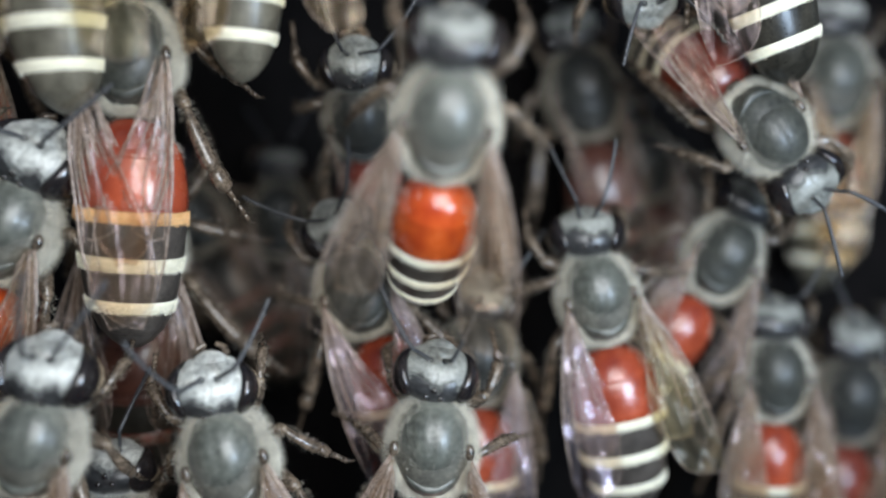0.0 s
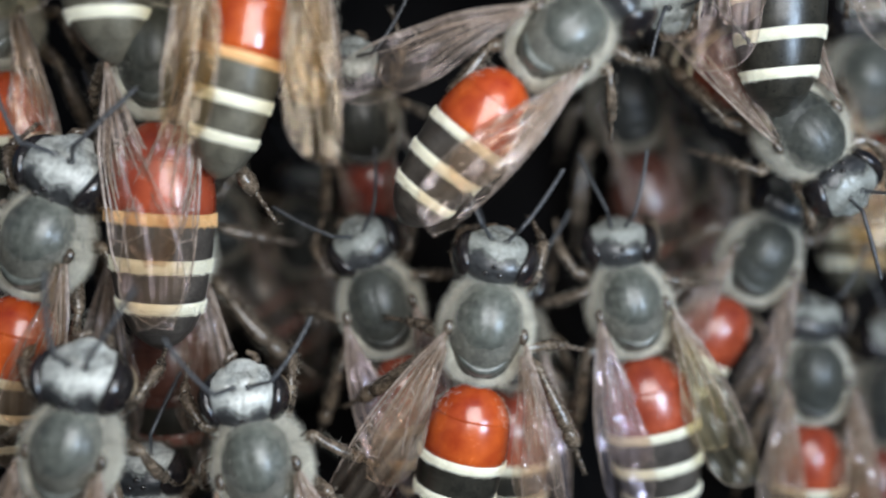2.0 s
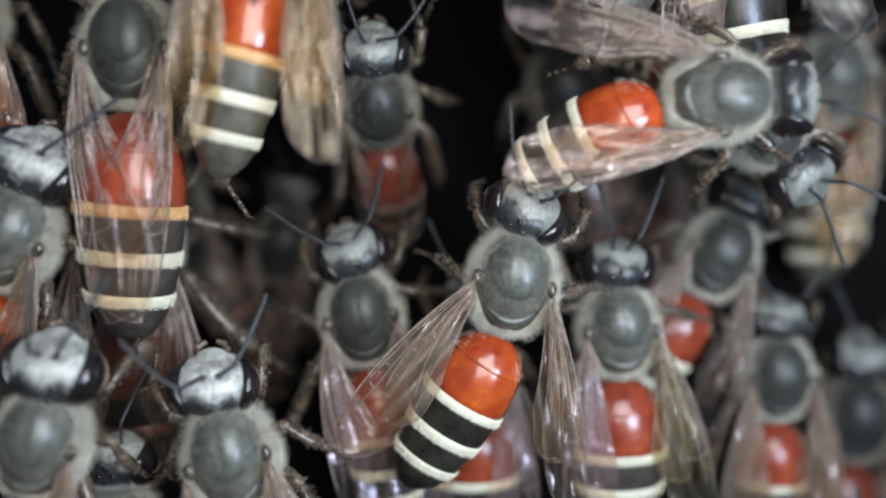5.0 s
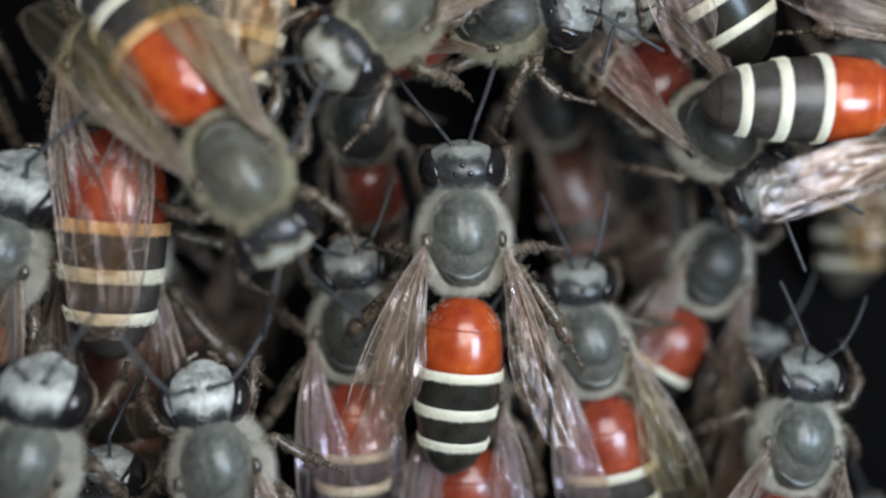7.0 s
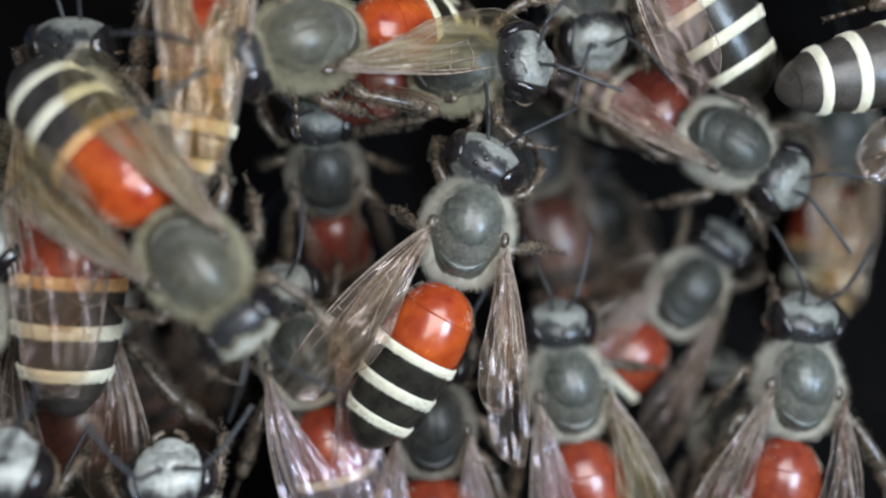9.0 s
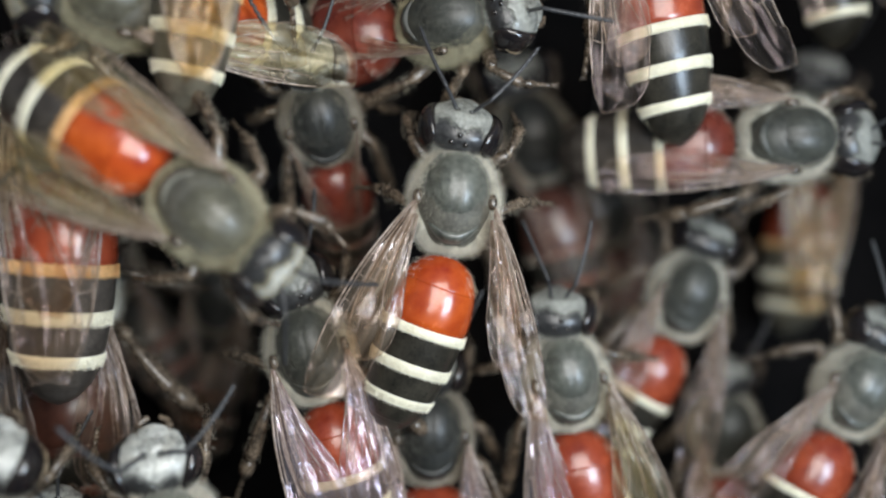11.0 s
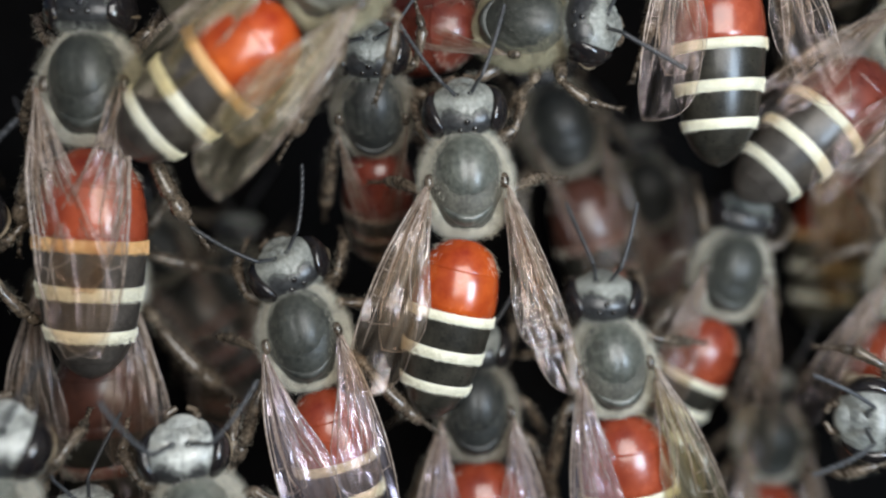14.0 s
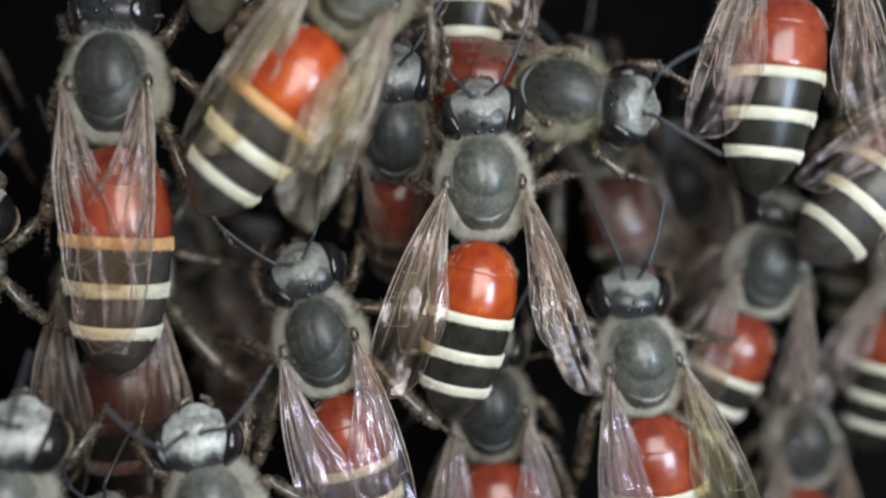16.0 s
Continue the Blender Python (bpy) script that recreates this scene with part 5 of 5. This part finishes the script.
    walk(BEES["R9"], [(0, at(23.45, 0.50, -7.11, -70)), (12.2, at(24.35, 0.50, -4.50, -75)), (13, at(16.34, 0.50, -3.54, -85)),
        (13.2, at(13.67, 0.50, -3.16, -86)), (13.4, at(13.33, 0.50, -3.05, -86)), (13.6, at(13.44, 0.50, -2.31, -84)),
        (13.8, at(12.77, 0.50, -2.81, -84)), (14, at(13.35, 0.50, -3.67, -88)), (14.2, at(15.07, 0.50, -4.21, -92)),
        (15, at(23.29, 0.50, -6.00, -95)), (16, at(23.29, 0.50, -6.00, -95))])
    walk(BEES["R5"], [(0, at(14.88, 9.00, -5.37, 4)), (1.5, at(14.91, 9.00, -5.42, 4)), (2.5, at(14.83, 9.00, -5.34, 4)),
        (3.5, at(14.68, 9.00, -5.41, 4)), (4.5, at(14.83, 9.00, -5.51, 4)), (7, at(16.00, 9.00, -11.38, 4)),
        (16, at(13.23, 9.00, -16.18, 4))])
    walk(BEES["G1"], [(0, at(-6.10, 10.00, 1.21, 2)), (0.5, at(-6.56, 10.00, 0.59, 2)), (1, at(-6.62, 10.00, 0.17, 2)),
        (1.5, at(-6.72, 10.00, 0.13, 2)), (2, at(-6.36, 10.00, 0.70, 5)), (2.5, at(-6.32, 10.00, 0.37, 5)),
        (3, at(-6.41, 10.00, 0.29, 6)), (3.5, at(-6.08, 10.00, 0.53, 6)), (4, at(-6.16, 10.00, 0.42, 6)),
        (4.5, at(-5.97, 10.00, 0.07, 8)), (7, at(-6.51, 10.00, 0.25, 20)), (8, at(-6.57, 10.00, 0.78, 20)),
        (8.5, at(-6.60, 10.00, 0.75, 18)), (9, at(-6.64, 10.00, 0.62, 16)), (9.5, at(-6.80, 10.00, 0.61, 15)),
        (12, at(-6.51, 10.00, 0.34, 7)), (12.5, at(-6.93, 10.00, 0.38, 7)), (13, at(-7.21, 10.00, 0.36, 7)),
        (13.5, at(-7.51, 10.00, 0.31, 7)), (14, at(-7.69, 10.00, 0.42, 7)), (14.5, at(-7.68, 10.00, 0.46, 7)),
        (15, at(-7.74, 10.00, 0.45, 7)), (15.5, at(-7.92, 10.00, 0.46, 7)), (16, at(-8.08, 10.00, 0.27, 7))])
    walk(BEES["G2"], [(0, at(7.64, 10.50, 3.29, -15)), (0.5, at(7.65, 10.50, 3.28, -15)), (1, at(7.58, 10.50, 3.24, -15)),
        (1.5, at(7.74, 10.50, 3.28, -15)), (2, at(7.89, 10.50, 3.27, -15)), (2.5, at(7.80, 10.50, 3.24, -15)),
        (3, at(7.78, 10.50, 3.22, -15)), (3.5, at(7.69, 10.50, 3.17, -15)), (4, at(7.50, 10.50, 3.12, -15)),
        (4.5, at(7.43, 10.50, 3.19, -16)), (7, at(7.35, 10.50, 3.62, -20)), (8, at(7.53, 10.50, 3.59, -20)),
        (8.5, at(7.42, 10.50, 3.79, -18)), (9, at(7.76, 10.50, 3.78, -14)), (9.5, at(7.75, 10.50, 3.90, -14)),
        (12, at(8.05, 10.50, 3.46, -14)), (12.5, at(8.22, 10.50, 3.40, -14)), (13, at(8.21, 10.50, 3.43, -14)),
        (13.5, at(7.94, 10.50, 3.60, -14)), (14, at(8.01, 10.50, 3.71, -14)), (14.5, at(8.13, 10.50, 3.76, -14)),
        (15, at(8.11, 10.50, 3.78, -14)), (15.5, at(8.20, 10.50, 3.67, -14)), (16, at(8.33, 10.50, 3.76, -14))])
    def turn(bee, name, home, rows, which=0):
        """Keys one part about its own joint: rows of (seconds, pitch, lean, turn)."""
        for ob in parts(BEES[bee], name)[which:which + 1]:
            walk(ob, [(t, mm(*home, a, b, c)) for t, a, b, c in rows])

    turn("hero", "abdomen", WAIST, [(0, 7, 0, 0), (1, 7, 0, 2), (1.5, 7, 0, 3), (2, 7, 0, -5), (2.5, 7, 0, -14), (3, 7, 0, -22), (3.5, 7, 0, -22),
                                    (4.5, 7, 0, -23), (7, 7, 0, -6), (7.5, 7, 0, -9), (8, 7, 0, -12), (9, 7, 0, -16), (9.5, 7, 0, -17), (12, 7, 0, -14), (16, 7, 0, -14)])
    turn("hero", "head", NECK, [(0, 46, 0, -4), (1, 40, 0, 6), (1.5, 36, 0, 6), (2, 36, 0, -4), (2.5, 42, 0, -14), (3.5, 52, 0, -16), (4.5, 52, 0, -24),
                                (7, 22, 0, 2), (8, 14, 0, 2), (8.5, 14, 0, -6), (9, 22, 0, -16), (9.5, 26, 0, -18), (12, 50, 0, 2), (14, 52, 0, 6), (16, 52, 0, 6)])
    for name, home, back in (("forewing", (-1.02, -0.30, 0.74), 0), ("hindwing", (-0.96, -0.62, 0.62), 3)):
        turn("hero", name, home, [(t, 3, 2, back - a) for t, a in ((0, 22), (1.5, 23), (2, 29), (3, 35), (4.5, 35), (7, 26), (8, 27), (8.5, 29), (9.5, 32), (12, 25), (16, 25))])
    turn("M1", "abdomen", WAIST, [(0, 26, 0, -4), (0.8, 16, 0, 4), (1, 14, 0, 0), (1.8, 12, 0, 3), (2, 10, 0, 15), (2.2, 10, 0, 13), (2.5, 10, 0, 4), (3, 10, 0, 0),
                                  (3.6, 16, 0, 6), (4, 32, 0, 26), (4.3, 34, 0, 28), (4.7, 30, 0, 28), (7, 5, 0, 0), (16, 5, 0, 0)])
    for k, s, spread in ((0, -1, 7), (1, 1, 16)):
        for name, home in (("forewing", (s * 1.02, -0.30, 0.74)), ("hindwing", (s * 0.96, -0.62, 0.62))):
            turn("F2", name, home, [(t, 3, s * 2, s * a) for t, a in ((0, spread), (4.7, spread), (6.8, -7), (12, -6), (16, -6))], k)
    turn("U1", "abdomen", WAIST, [(0, 52, 0, 0), (9.5, 52, 0, 0), (11.5, 10, 0, 0), (12, 7, 0, 0), (16, 7, 0, 0)])
    for k, s, rows in ((0, -1, ((0, 22), (4.7, 22), (6.8, 32), (16, 32))), (1, 1, ((0, 14), (4.7, 14), (6.8, 27), (9.5, 24), (16, 24)))):
        for name, home in (("forewing", (s * 1.02, -0.30, 0.74)), ("hindwing", (s * 0.96, -0.62, 0.62))):
            turn("M1", name, home, [(t, 3, s * 2, s * a) for t, a in rows], k)
    turn("F3", "abdomen", WAIST, [(0, 7, 0, 8), (9.6, 7, 0, 8), (11.8, 7, 0, 2), (12.5, 7, 0, 0), (16, 7, 0, -2)])
    for bee, pace, spans in (("hero", 1.6, ((0, 3.4), (6.9, 8.6))), ("M1", 1.9, ((0, 4.7), (4.8, 9.5))), ("F3", 1.5, ((6.5, 14.2),)), ("R6", 1.7, ((5, 9.6), (11, 14))),
                             ("TOP2", 1.7, ((4, 13),)), ("U1", 1.4, ((8, 13),)), ("TOP1", 1.4, ((4, 9), (15, 16)))):
        for k, leg in enumerate(parts(BEES[bee], "leg")):
            home, rows = leg.matrix_basis.copy(), []
            for i in range(65):
                t = i / 4
                go = 1.0 if any(a <= t <= b for a, b in spans) else 0.12
                ang = 2 * math.pi * pace * t + (0 if (k + k // 2) % 2 else math.pi)
                rows.append((t, home @ pose(0, 0, 0, 7 * go * math.cos(ang), 0, 17 * go * math.sin(ang))))
            walk(leg, rows)
    for n, bee in enumerate(("hero", "H1", "H2", "H3", "D1", "D5", "F3", "M1", "TOP1", "R6")):
        for k, feeler in enumerate(parts(BEES[bee], "antenna")):
            home = feeler.matrix_basis.copy()
            walk(feeler, [(i / 2, home @ pose(0, 0, 0, 9 * math.sin(1.9 * i + n + 2 * k), 0, 10 * math.sin(1.3 * i + 2 * n + k))) for i in range(33)])

motions()
